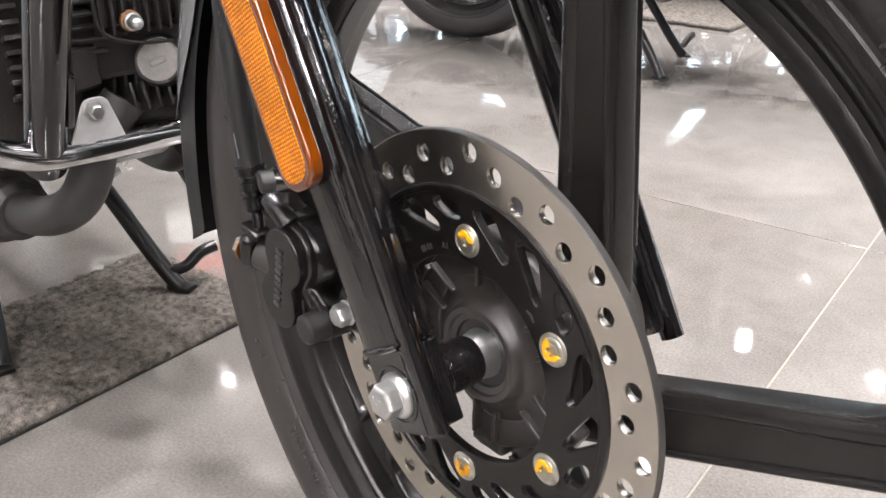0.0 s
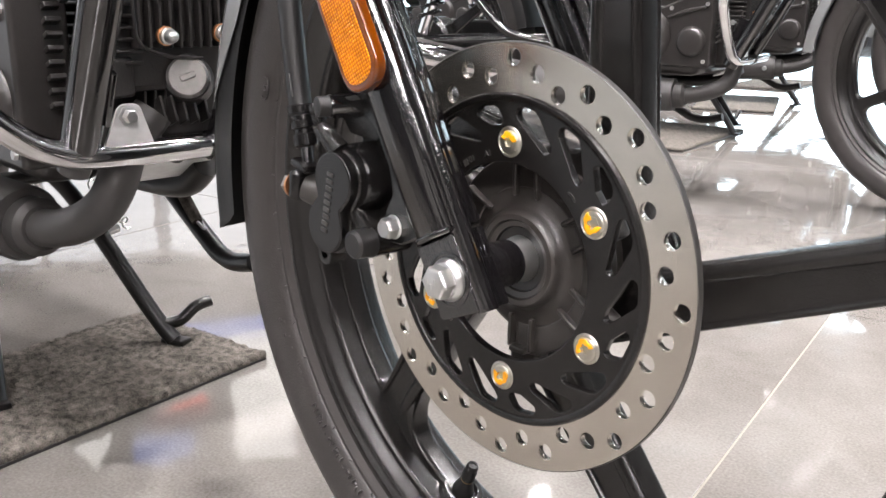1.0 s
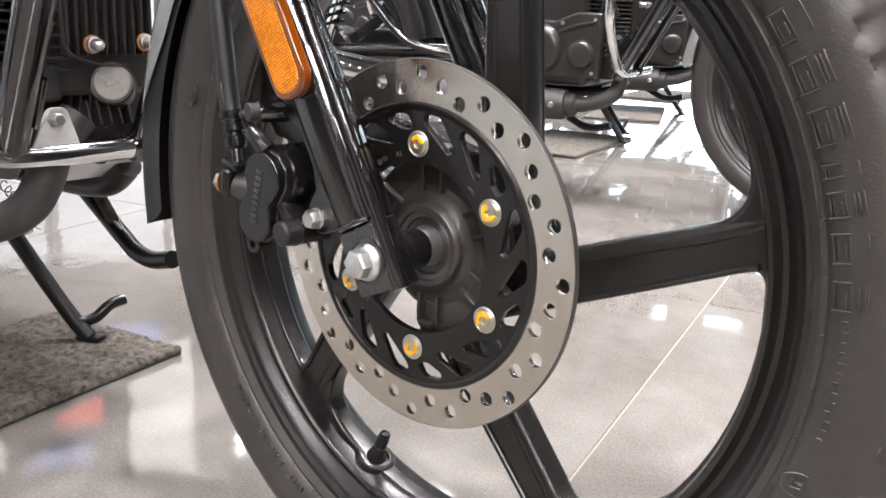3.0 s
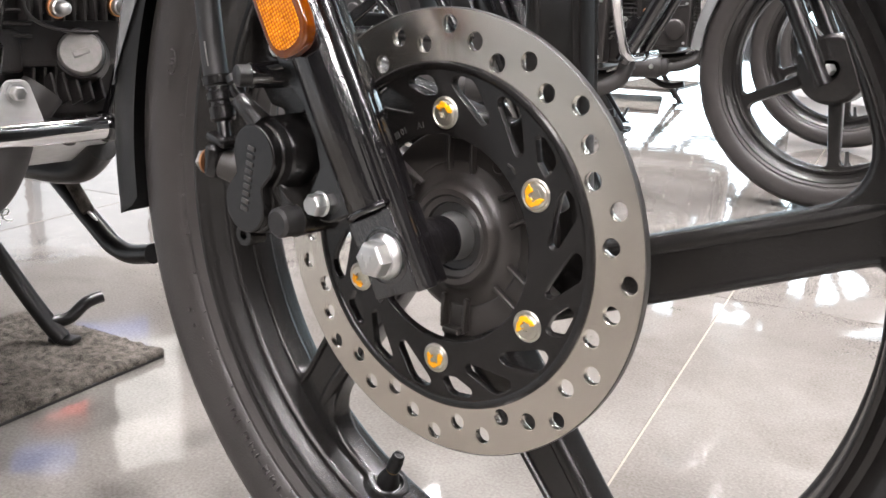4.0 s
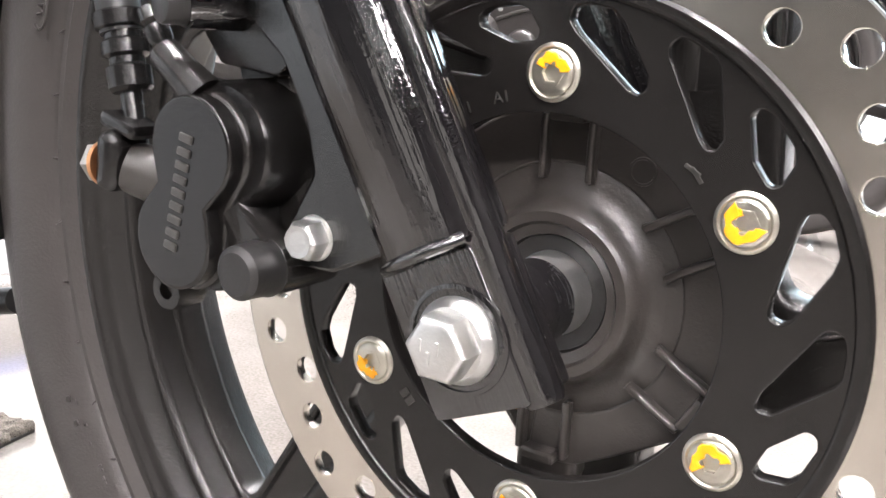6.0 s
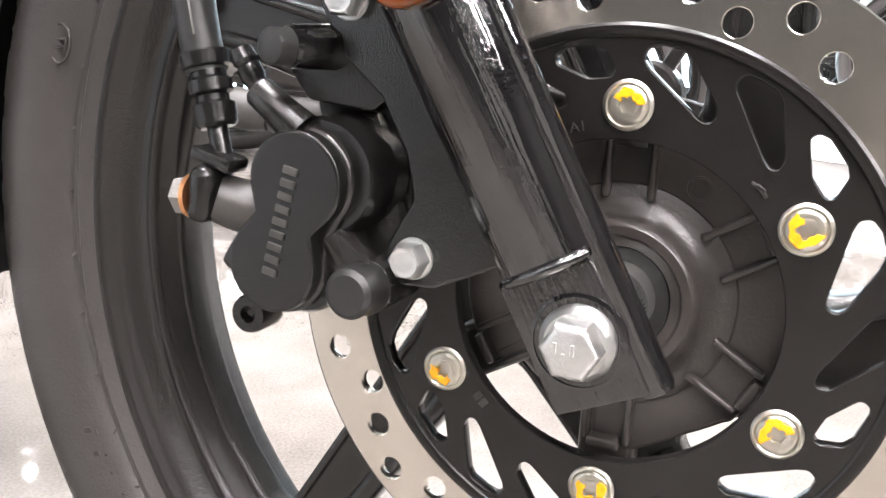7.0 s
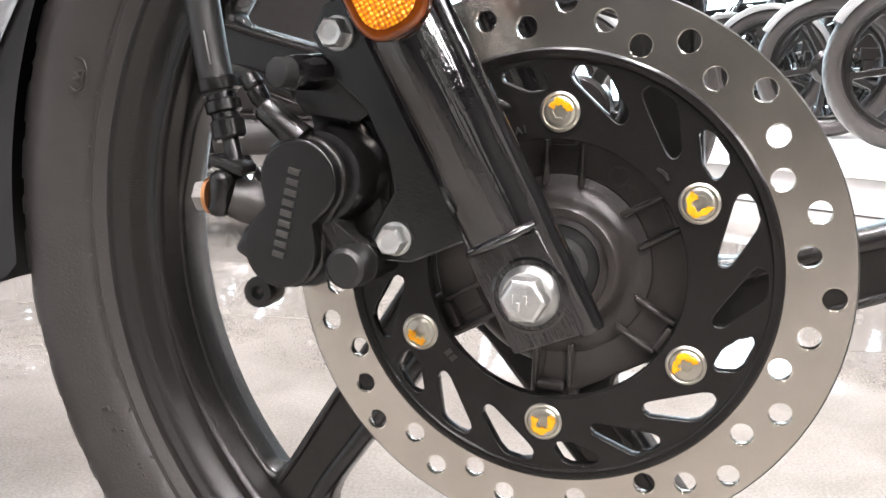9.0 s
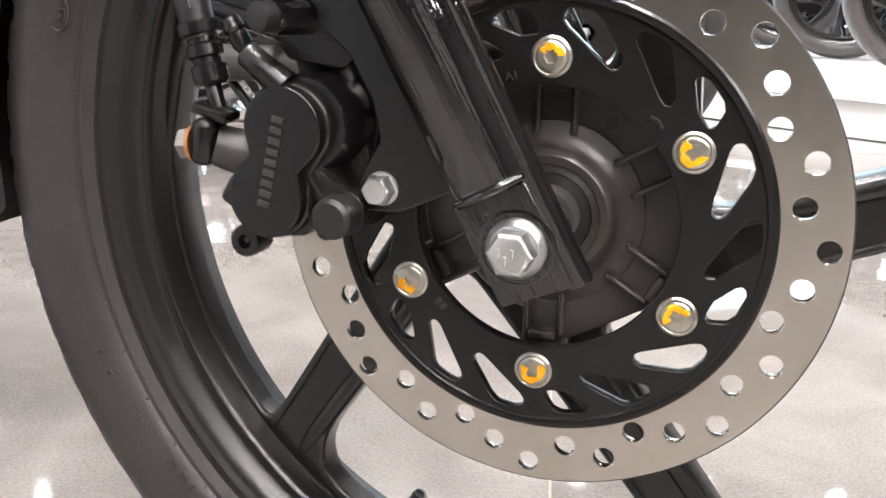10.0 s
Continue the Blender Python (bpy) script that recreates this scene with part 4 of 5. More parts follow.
# slide pins with rubber boots
part("pin_sleeve", cyl((-0.0738, -0.040, AX + 0.0035), (-0.0738, -0.012, AX + 0.0035), 0.0096, 32, ch=0.001), CAST_BLACK, caliper)
part("rubber_boot", rod((-0.0738, -0.036, AX + 0.0035), (-0.0738, -0.0520, AX + 0.0035), [(0, 0.0088), (0.25, 0.0096), (0.4, 0.0088), (0.9, 0.0084), (1, 0.0066)], 32), SOFT_RUBBER, caliper, "black rubber pin boot")
part("pin_sleeve", rod((-0.1010, -0.046, AX + 0.0800), (-0.088, -0.014, AX + 0.0810), [(0, 0.0064), (0.06, 0.0070), (0.5, 0.0076), (1, 0.0088)], 32), GLOSS_BLACK, caliper)
part("rubber_boot", rod((-0.1005, -0.044, AX + 0.0800), (-0.1030, -0.0535, AX + 0.0800), [(0, 0.0064), (0.15, 0.0068), (0.28, 0.0060), (0.88, 0.0060), (0.97, 0.0056), (1, 0.0050)], 32), SOFT_RUBBER, caliper, "black rubber pin boot")
leg_plate("pin_flange", [(-0.030, 0.120), (-0.052, 0.128), (-0.062, 0.118), (-0.060, 0.106), (-0.040, 0.092), (-0.030, 0.094)], 0.004, 0.006, 0.014, CAST_BLACK, caliper)
leg_plate("pad_plate", [(-0.034, 0.118), (-0.060, 0.118), (-0.074, 0.060), (-0.052, 0.048), (-0.040, 0.070)], 0.003, 0.0165, 0.0190, SATIN_BLACK, caliper)
part("rivet", rod((-0.0848, -0.0170, AX + 0.0618), (-0.0848, -0.0205, AX + 0.0618), [(0, 0.0033), (0.7, 0.0033), (1, 0.0024), (0.8, 0.0012)], 20), ALLOY, caliper)
# rib and bleed screw over the covers
part("bleed_boss", rod((-0.099, -0.040, AX + 0.0530), (-0.1150, -0.0425, AX + 0.0660), [(0, 0.0070), (0.5, 0.0058), (0.93, 0.0055), (1, 0.0044)], 24), CAST_BLACK, caliper)
part("bleed_cap", rod((-0.1150, -0.0410, AX + 0.0660), (-0.1225, -0.0410, AX + 0.0780), [(0, 0.0030), (0.25, 0.0042), (0.55, 0.0042), (0.6, 0.0034), (0.7, 0.0044), (1, 0.0040)], 18), SATIN_BLACK, caliper, "black bleed screw cap")
# ears under and behind the body
part("ear", lathe([(0.0032, -0.036), (0.0066, -0.036), (0.0072, -0.034), (0.0072, -0.024), (0.0032, -0.024)], 28, (-0.1222, 0, AX - 0.0150)), CAST_BLACK, caliper)
part("ear_web", pipe([(-0.1240, -0.028, AX - 0.0150), (-0.112, -0.028, AX - 0.004)], 0.0058, 14, n=1), CAST_BLACK, caliper)
part("lug", box((0.016, 0.014, 0.014), Matrix.Translation((-0.1220, -0.0330, AX + 0.006)) @ Matrix.Rotation(radians(30), 4, "Y"), 0.003), CAST_BLACK, caliper)
# hose joint
joint = part("hose_joint", rod((-0.107, -0.0300, AX + 0.0200), (-0.1295, -0.0440, AX + 0.0278), [(0, 0.0125), (0.35, 0.0110), (0.55, 0.0096), (0.9, 0.0088), (1, 0.0082)], 28), COVER, caliper)
part("banjo_fitting", box((0.0095, 0.017, 0.0200), Matrix.Translation((-0.1315, -0.0450, AX + 0.0295)) @ Matrix.Rotation(radians(6), 4, "Y"), 0.004, segs=3), SATIN_BLACK, joint)
part("banjo_ear", box((0.0170, 0.0125, 0.0055), Matrix.Translation((-0.1285, -0.0440, AX + 0.0415)) @ Matrix.Rotation(radians(14), 4, "Y"), 0.002), SATIN_BLACK, joint)
part("copper_washer", rod((-0.1362, -0.0464, AX + 0.0280), (-0.1380, -0.0464, AX + 0.0279), [(0, 0.0078), (1, 0.0078)], 28), COPPER, joint, "copper sealing washer")
part("banjo_bolt", rod((-0.1378, -0.0464, AX + 0.0279), (-0.1440, -0.0464, AX + 0.0276), [(0, 0.0068), (0.8, 0.0068), (1, 0.0056)], flat=6), CAST_CAP, joint, "dull grey banjo bolt")
part("metal_pipe", pipe([(-0.1275, -0.0430, AX + 0.040), (-0.1300, -0.0420, AX + 0.048), (-0.1330, -0.0405, AX + 0.056)], 0.0036, 14), SATIN_BLACK, joint)
hose = part("brake_hose", pipe([(-0.1370, -0.0395, AX + 0.070), (-0.1415, -0.0388, AX + 0.086), (-0.1495, -0.037, AX + 0.125), (-0.1575, -0.034, AX + 0.165), (-0.163, -0.028, AX + 0.23), (-0.155, -0.02, AX + 0.33)], 0.0072, 22), SOFT_RUBBER, bike, "black rubber brake hose")
part("crimp", rod((-0.1315, -0.0408, AX + 0.0515), (-0.1385, -0.0392, AX + 0.0765), [(0, 0.0060), (0.05, 0.0072), (0.30, 0.0074), (0.34, 0.0058), (0.42, 0.0058), (0.46, 0.0076), (0.62, 0.0076), (0.66, 0.0062), (0.76, 0.0062), (0.80, 0.0086), (0.97, 0.0090), (1, 0.0080)], 24), SATIN_BLACK, hose)
part("printed_line", box((0.0006, 0.0008, 0.014), Matrix.Translation((-0.1388, -0.0460, AX + 0.0890)) @ Matrix.Rotation(radians(-12), 4, "Y"), 0.0003), ALLOY, hose)
random.seed(21)
for k in range(9):
    part("printed_mark", box((0.0014, 0.0006, 0.0022), Matrix.Translation((-0.1450 - 0.0010 * k, -0.0447 + 0.0005 * k, AX + 0.1080 + 0.0062 * k)) @ Matrix.Rotation(radians(-9), 4, "Y"), 0.0002, segs=1), WORN, hose)


# ---- mudguard ----
def arc_sheet(profile, a0, a1, segs, thick, c, trim=None):
    """A curved sheet: an open profile of (radius, y) swept round the wheel from a0 to a1 degrees."""
    bm = bmesh.new()
    pts = profile + [(r + thick, y) for r, y in profile[::-1]]
    rings = []
    for k in range(segs + 1):
        a = radians(a0 + (a1 - a0) * k / segs)
        low = trim(math.degrees(a)) if trim else 0
        rings.append([(c[0] + max(r, low) * math.cos(a), c[1] + y, c[2] + max(r, low) * math.sin(a)) for r, y in pts])
    return grid_faces(bm, rings)


guard_profile = [(0.293, -0.0525), (0.306, -0.0520), (0.314, -0.0485), (0.319, -0.040), (0.322, -0.020), (0.323, 0.0), (0.322, 0.020), (0.319, 0.040), (0.314, 0.0485), (0.306, 0.0520), (0.293, 0.0525)]
mudguard = part("mudguard", arc_sheet(guard_profile, 58, 170, 60, 0.0025, (0, YC, AX), lambda a: 0.293 + 0.020 * min(max((a - 154) / 16, 0), 1) ** 1.5), GREY_PAINT, bike, "silver grey painted front mudguard")
flap_profile = [(0.288, -0.0500), (0.304, -0.0505), (0.314, -0.0470), (0.318, -0.038), (0.320, -0.020), (0.3205, 0.0), (0.320, 0.020), (0.318, 0.038), (0.314, 0.0470), (0.304, 0.0505), (0.288, 0.0500)]
part("mud_flap", arc_sheet(flap_profile, 112, 187.5, 60, 0.003, (0, YC, AX), lambda a: 0.288 + 0.024 * max((a - 184.5) / 3, 0) ** 2), PLASTIC, mudguard, "black plastic mud flap")

# ---- engine and lower frame ----
engine = part("engine", box((0.16, 0.125, 0.090), Matrix.Translation((-0.535, 0.035, 0.338)), 0.012, segs=3), ENGINE, bike, "black air-cooled engine with cooling fins")
part("cylinder", box((0.11, 0.082, 0.18), Matrix.Translation((-0.482, 0.037, 0.494)), 0.006), ENGINE, engine)
part("cylinder_base", box((0.105, 0.125, 0.060), Matrix.Translation((-0.488, 0.040, 0.392)), 0.006), ENGINE, engine)
part("crankcase", box((0.32, 0.27, 0.10), Matrix.Translation((-0.665, 0.065, 0.325)), 0.02, segs=3), ENGINE, engine)
part("core", box((0.26, 0.15, 0.28), Matrix.Translation((-0.650, 0.045, 0.530)), 0.02), ENGINE, engine)
for k in range(10):
    part("fin", box((0.130, 0.0030, 0.18), Matrix.Translation((-0.484, -0.004 + 0.0094 * k, 0.490)), 0.0012), ENGINE, engine)
for k in range(15):
    part("side_fin", box((0.108, 0.034, 0.0030), Matrix.Translation((-0.484, -0.014, 0.388 + 0.0098 * k)), 0.0012), ENGINE, engine)
for k in range(7):
    part("case_fin", box((0.016, 0.0028, 0.036), Matrix.Translation((-0.4490, 0.006 + 0.0095 * k, 0.346)) @ Matrix.Rotation(radians(10), 4, "Y"), 0.001), ENGINE, engine)
face = Vector((0.86, -0.46, 0.20)).normalized()
cc = Vector((-0.427, 0.041, AX + 0.0675)) + face * 0.006
cap = part("inspection_cap", rod(cc - face * 0.008, cc + face * 0.004, [(0, 0.0185), (0.55, 0.0185), (0.85, 0.0178), (1, 0.0160)], 48), CAST_CAP, engine, "round bare alloy inspection cap")
slot = Matrix.Translation(cc + face * 0.0045) @ face.to_track_quat("Y", "Z").to_matrix().to_4x4() @ Matrix.Rotation(radians(20), 4, "Y")
part("cap_slot", box((0.0135, 0.0030, 0.0050), slot, 0.0006), CAST_CAP, cap)
part("cap_seat", rod(cc - face * 0.030, cc - face * 0.006, [(0, 0.024), (0.8, 0.022), (1, 0.0200)], 40), ENGINE, engine)
for x, y, z in ((-0.4140, 0.0190, 0.4105), (-0.4140, 0.0730, 0.4120), (-0.4140, 0.0180, 0.470), (-0.4140, 0.0730, 0.470)):
    nut = part("dome_nut", rod((x - 0.006, y, z), (x + 0.012, y, z), [(0, 0.0072), (0.35, 0.0072), (0.4, 0.0058), (0.75, 0.0054), (0.92, 0.0036), (1, 0.001)], 20), ZINC, engine, "bright dome nut")
    part("washer", rod((x - 0.0075, y, z), (x - 0.0045, y, z), [(0, 0.0085), (1, 0.0085)], 20), COPPER, nut, "copper washer")
part("side_nut", cyl((-0.450, -0.012, 0.3935), (-0.450, -0.032, 0.3935), 0.0062, flat=6), ZINC, engine)
part("case_bridge", box((0.035, 0.070, 0.020), Matrix.Translation((-0.455, 0.035, 0.330)), 0.004), ENGINE, engine)
case_edge = rounded([(-0.475, 0.297), (-0.475, 0.447), (-0.535, 0.447), (-0.590, 0.425), (-0.650, 0.428), (-0.700, 0.395), (-0.700, 0.330), (-0.665, 0.297)], (0.008, 0.008, 0.02, 0.02, 0.03, 0.03, 0.03, 0.03))
cover = plate_part("clutch_cover", [case_edge], -0.091, -0.041, ENGINE, engine, "matt black engine side cover", 0.005, 3)
part("clutch_dome", rod((-0.625, -0.088, 0.362), (-0.625, -0.108, 0.362), [(0, 0.060), (0.25, 0.058), (0.75, 0.052), (0.95, 0.046), (1, 0.040), (1, 0.001)], 48), ENGINE, cover)
part("filter_dome", rod((-0.520, -0.088, 0.352), (-0.520, -0.102, 0.352), [(0, 0.034), (0.3, 0.033), (0.8, 0.029), (1, 0.024), (1, 0.001)], 40), ENGINE, cover)
part("case_rib", pipe([(-0.492, -0.091, 0.425), (-0.530, -0.091, 0.418), (-0.575, -0.091, 0.402)], 0.004, 12), ENGINE, cover)
for k in range(9):
    part("case_tooth", box((0.010, 0.014, 0.0042), Matrix.Translation((-0.4690, -0.058, 0.352 + 0.0118 * k)) @ Matrix.Rotation(radians(-24), 4, "Y"), 0.0010), ENGINE, engine)
part("plug_boot", rod((-0.478, -0.070, 0.505), (-0.452, -0.050, 0.440), [(0, 0.0062), (0.25, 0.0066), (0.28, 0.0090), (0.50, 0.0090), (0.54, 0.0078), (1, 0.0074)], 20), SOFT_RUBBER, engine, "black rubber spark plug boot")
part("gasket_bead", pipe([(-0.4205, -0.012, 0.505), (-0.4195, -0.009, 0.430), (-0.4190, -0.004, 0.404), (-0.4180, 0.022, 0.393), (-0.4180, 0.052, 0.391)], 0.0015, 10), ENGINE, engine)
for k in range(5):
    part("lower_fin", box((0.020, 0.0026, 0.024), Matrix.Translation((-0.4360, 0.016 + 0.0105 * k, 0.3440)) @ Matrix.Rotation(radians(-22), 4, "Y"), 0.0009), ENGINE, engine)
part("case_bracket", box((0.020, 0.030, 0.034), Matrix.Translation((-0.438, -0.022, 0.376)) @ Matrix.Rotation(radians(20), 4, "Z"), 0.003), ENGINE, engine)
for x, z in ((-0.489, 0.432), (-0.489, 0.310), (-0.568, 0.422), (-0.685, 0.395)):
    part("cover_bolt", cyl((x, -0.088, z), (x, -0.095, z), 0.0048, flat=6), ZINC, cover)
part("cable", pipe([(-0.48, -0.06, 0.52), (-0.485, -0.055, 0.46), (-0.50, -0.05, 0.42), (-0.49, -0.045, 0.38)], 0.0045, 12), SOFT_RUBBER, engine)

part("down_tube", pipe([(-0.315, -0.058, 0.545), (-0.361, -0.0585, 0.454), (-0.424, -0.060, 0.331), (-0.440, -0.060, 0.302)], 0.0165, 24), GLOSS_BLACK, bike, "gloss black frame down tube")
part("down_tube", pipe([(-0.318, 0.068, 0.520), (-0.352, 0.068, 0.458), (-0.392, 0.068, 0.380), (-0.43, 0.068, 0.31)], 0.0115, 20), GLOSS_BLACK, bike, "gloss black frame down tube")
part("engine_mount", box((0.05, 0.006, 0.05), Matrix.Translation((-0.415, -0.046, 0.372)) @ Matrix.Rotation(radians(25), 4, "Y"), 0.002), GLOSS_BLACK, bike)

guard = part("leg_guard", pipe([(-0.425, 0.170, 0.312), (-0.425, 0.100, 0.312), (-0.425, 0.02, 0.312), (-0.425, -0.045, 0.3125), (-0.425, -0.078, 0.318), (-0.425, -0.110, 0.334), (-0.425, -0.150, 0.372), (-0.425, -0.190, 0.43), (-0.425, -0.20, 0.50)], 0.0112, 28), CHROME, bike, "chromed steel leg guard tube")
tab_outline = [(-0.044, 0.320), (0.001, 0.320), (-0.0105, 0.3555), (-0.0285, 0.3555)]
tab_me = plate([rounded(tab_outline, [0.001, 0.001, 0.009, 0.009], 6)], -0.0015, 0.0015, 0.0004)
tab_bm = bmesh.new()
tab_bm.from_mesh(tab_me)
bmesh.ops.transform(tab_bm, matrix=Matrix.Translation((-0.4195, 0, 0)) @ Matrix.Rotation(radians(90), 4, "Z"), verts=tab_bm.verts)
part("mounting_tab", tab_bm, SILVER, guard, "bare steel mounting tab")
part("tab_bolt", rod((-0.418, -0.0215, 0.3455), (-0.409, -0.0215, 0.3455), [(0, 0.0085), (0.2, 0.0085), (0.22, 0.0060), (0.9, 0.0060), (1, 0.005)], flat=6), ZINC, guard, "zinc plated bolt")
part("clamp", rod((-0.425, 0.056, 0.312), (-0.425, 0.070, 0.312), [(0, 0.0135), (1, 0.0135)], 28), GLOSS_BLACK, guard)
under = box((0.075, 0.085, 0.0035), Matrix.Translation((-0.455, 0.030, 0.292)) @ Matrix.Rotation(radians(-28), 4, "Y"), 0.001)
part("lower_bracket", under, SILVER, guard, "bare steel lower bracket")
part("bracket_hole", rod((-0.444, 0.032, 0.3005), (-0.4415, 0.032, 0.3045), [(0, 0.0085), (1, 0.0085)], 24), ENGINE, guard)

exhaust = part("exhaust_pipe", pipe([(-0.435, 0.010, 0.345), (-0.438, -0.014, 0.315), (-0.440, -0.026, 0.285), (-0.448, -0.038, 0.262), (-0.480, -0.050, 0.243), (-0.53, -0.060, 0.232), (-0.62, -0.068, 0.226)], 0.0178, 28), EXHAUST, bike, "matt black exhaust pipe")
part("collar", rod((-0.530, -0.060, 0.232), (-0.575, -0.064, 0.2285), [(0, 0.0215), (0.15, 0.0275), (0.85, 0.029), (1, 0.026)], 36), EXHAUST, exhaust)
shield = part("heat_shield", rod((-0.555, -0.066, 0.232), (-0.80, -0.085, 0.225), [(0, 0.034), (0.03, 0.037), (0.97, 0.040), (1, 0.036)], 40), EXHAUST, exhaust, "matt grey exhaust heat shield")
part("shield_bolt", rod((-0.580, -0.103, 0.232), (-0.580, -0.112, 0.232), [(0, 0.0075), (0.6, 0.0075), (1, 0.005)], 20), ZINC, shield)

stand = part("centre_stand", pipe([(-0.830, 0.050, 0.235), (-0.804, 0.080, 0.190), (-0.727, 0.130, 0.055), (-0.701, 0.147, 0.016)], 0.0105, 18), STAND_BLACK, bike, "gloss black centre stand resting on the mat")
part("stand_leg", pipe([(-0.830, -0.02, 0.235), (-0.795, -0.045, 0.190), (-0.697, -0.072, 0.07), (-0.657, -0.084, 0.016)], 0.0105, 18), STAND_BLACK, stand)
part("cross_bar", pipe([(-0.825, 0.055, 0.225), (-0.820, -0.02, 0.222)], 0.010, 16, n=1), STAND_BLACK, stand)
part("foot", box((0.034, 0.020, 0.007), Matrix.Translation((-0.700, 0.149, 0.0155)) @ Matrix.Rotation(radians(25), 4, "Z"), 0.002), STAND_BLACK, stand)
part("foot", box((0.034, 0.020, 0.007), Matrix.Translation((-0.657, -0.084, 0.0155)), 0.002), STAND_BLACK, stand)
part("foot_lever", pipe([(-0.712, 0.140, 0.036), (-0.708, 0.162, 0.038), (-0.705, 0.182, 0.052), (-0.703, 0.202, 0.056)], 0.0078, 14), STAND_BLACK, stand, "black foot lever")
part("stop_bolt", cyl((-0.812, 0.110, 0.140), (-0.812, 0.135, 0.145), 0.006, flat=6), ZINC, stand)
sp = [(-0.835 + 0.0003 * k, 0.112 + 0.0007 * k + 0.006 * math.cos(k * 0.9), 0.205 - 0.0011 * k + 0.006 * math.sin(k * 0.9)) for k in range(56)]
part("spring", pipe(sp, 0.0012, 6, n=1), ZINC, stand, "steel return spring")

side = part("side_stand", pipe([(-0.730, 0.150, 0.236), (-0.700, 0.150, 0.220), (-0.600, 0.150, 0.166), (-0.575, 0.150, 0.156), (-0.545, 0.150, 0.154), (-0.505, 0.150, 0.163)], 0.0105, 18), STAND_BLACK, bike, "folded black side stand")
part("spring_sleeve", rod((-0.660, 0.145, 0.225), (-0.618, 0.145, 0.188), [(0, 0.006), (0.05, 0.0072), (0.95, 0.0072), (1, 0.006)], 18), CARPET, side, "pale sleeved spring")
part("spring_hook", pipe([(-0.618, 0.145, 0.188), (-0.606, 0.148, 0.178), (-0.604, 0.150, 0.168)], 0.002, 10), ZINC, side)
part("pivot", box((0.06, 0.012, 0.05), Matrix.Translation((-0.735, 0.145, 0.245)), 0.004), STAND_BLACK, side)
part("lower_rail", pipe([(-0.45, 0.068, 0.290), (-0.50, 0.070, 0.262), (-0.62, 0.075, 0.250), (-0.84, 0.08, 0.245)], 0.0135, 20), STAND_BLACK, bike)

# upper body and rear of the motorcycle
part("fuel_tank", box((0.44, 0.25, 0.21), Matrix.Translation((-0.46, YC, 0.86)) @ Matrix.Rotation(radians(8), 4, "Y"), 0.085, segs=4), GLOSS_BLACK, bike, "gloss black fuel tank")
part("seat", box((0.66, 0.25, 0.08), Matrix.Translation((-0.98, YC, 0.80)), 0.035, segs=3), PLASTIC, bike, "black padded seat")
part("side_panel", box((0.30, 0.20, 0.22), Matrix.Translation((-0.88, YC, 0.64)), 0.04, segs=3), PLASTIC, bike)
part("headlamp", rod((-0.16, YC, 0.92), (-0.05, YC, 0.91), [(0, 0.05), (0.5, 0.082), (0.9, 0.086), (1, 0.080)], 32), GLOSS_BLACK, bike)
part("handlebar", pipe([(-0.36, YC - 0.36, 1.02), (-0.28, YC - 0.22, 1.03), (-0.25, YC - 0.08, 0.98), (-0.25, YC + 0.08, 0.98), (-0.28, YC + 0.22, 1.03), (-0.36, YC + 0.36, 1.02)], 0.011, 14), GLOSS_BLACK, bike)
rear = plate_part("rear_wheel", [circle(0.2225, 96), *spoke_windows(RIM_IN, 35, 0.0, 0.016, 0.012, 0.02, 0.02)], -0.012, 0.012, CAST_BLACK, bike, "black five-spoke alloy rear wheel", 0.004, 2)
rear.location = (-1.32, YC, 0.330)
part("rim", lathe(rim_profile, 96), CAST_BLACK, rear)
part("tyre", lathe(tyre_profile, 180, closed=False), RUBBER, rear)
part("brake_drum", lathe([(0.02, -0.05), (0.066, -0.045), (0.075, -0.035), (0.075, 0.03), (0.05, 0.05), (0.02, 0.05)], 48), CAST_BLACK, rear)
for q in (-1, 1):
    part("swing_arm", pipe([(-0.80, YC + 0.10 * q, 0.33), (-1.05, YC + 0.10 * q, 0.33), (-1.34, YC + 0.095 * q, 0.33)], 0.017, 16), SATIN_BLACK, bike)
    part("shock_absorber", cyl((-1.26, YC + 0.13 * q, 0.36), (-1.13, YC + 0.13 * q, 0.68), 0.026, 20), GLOSS_BLACK, bike)
part("muffler", rod((-0.80, -0.085, 0.225), (-1.50, -0.11, 0.36), [(0, 0.036), (0.1, 0.046), (0.9, 0.050), (1, 0.03)], 32), EXHAUST, bike, "matt black exhaust muffler")
part("rear_mudguard", arc_sheet(guard_profile, 20, 130, 40, 0.003, (-1.32, YC, 0.340)), PLASTIC, bike)

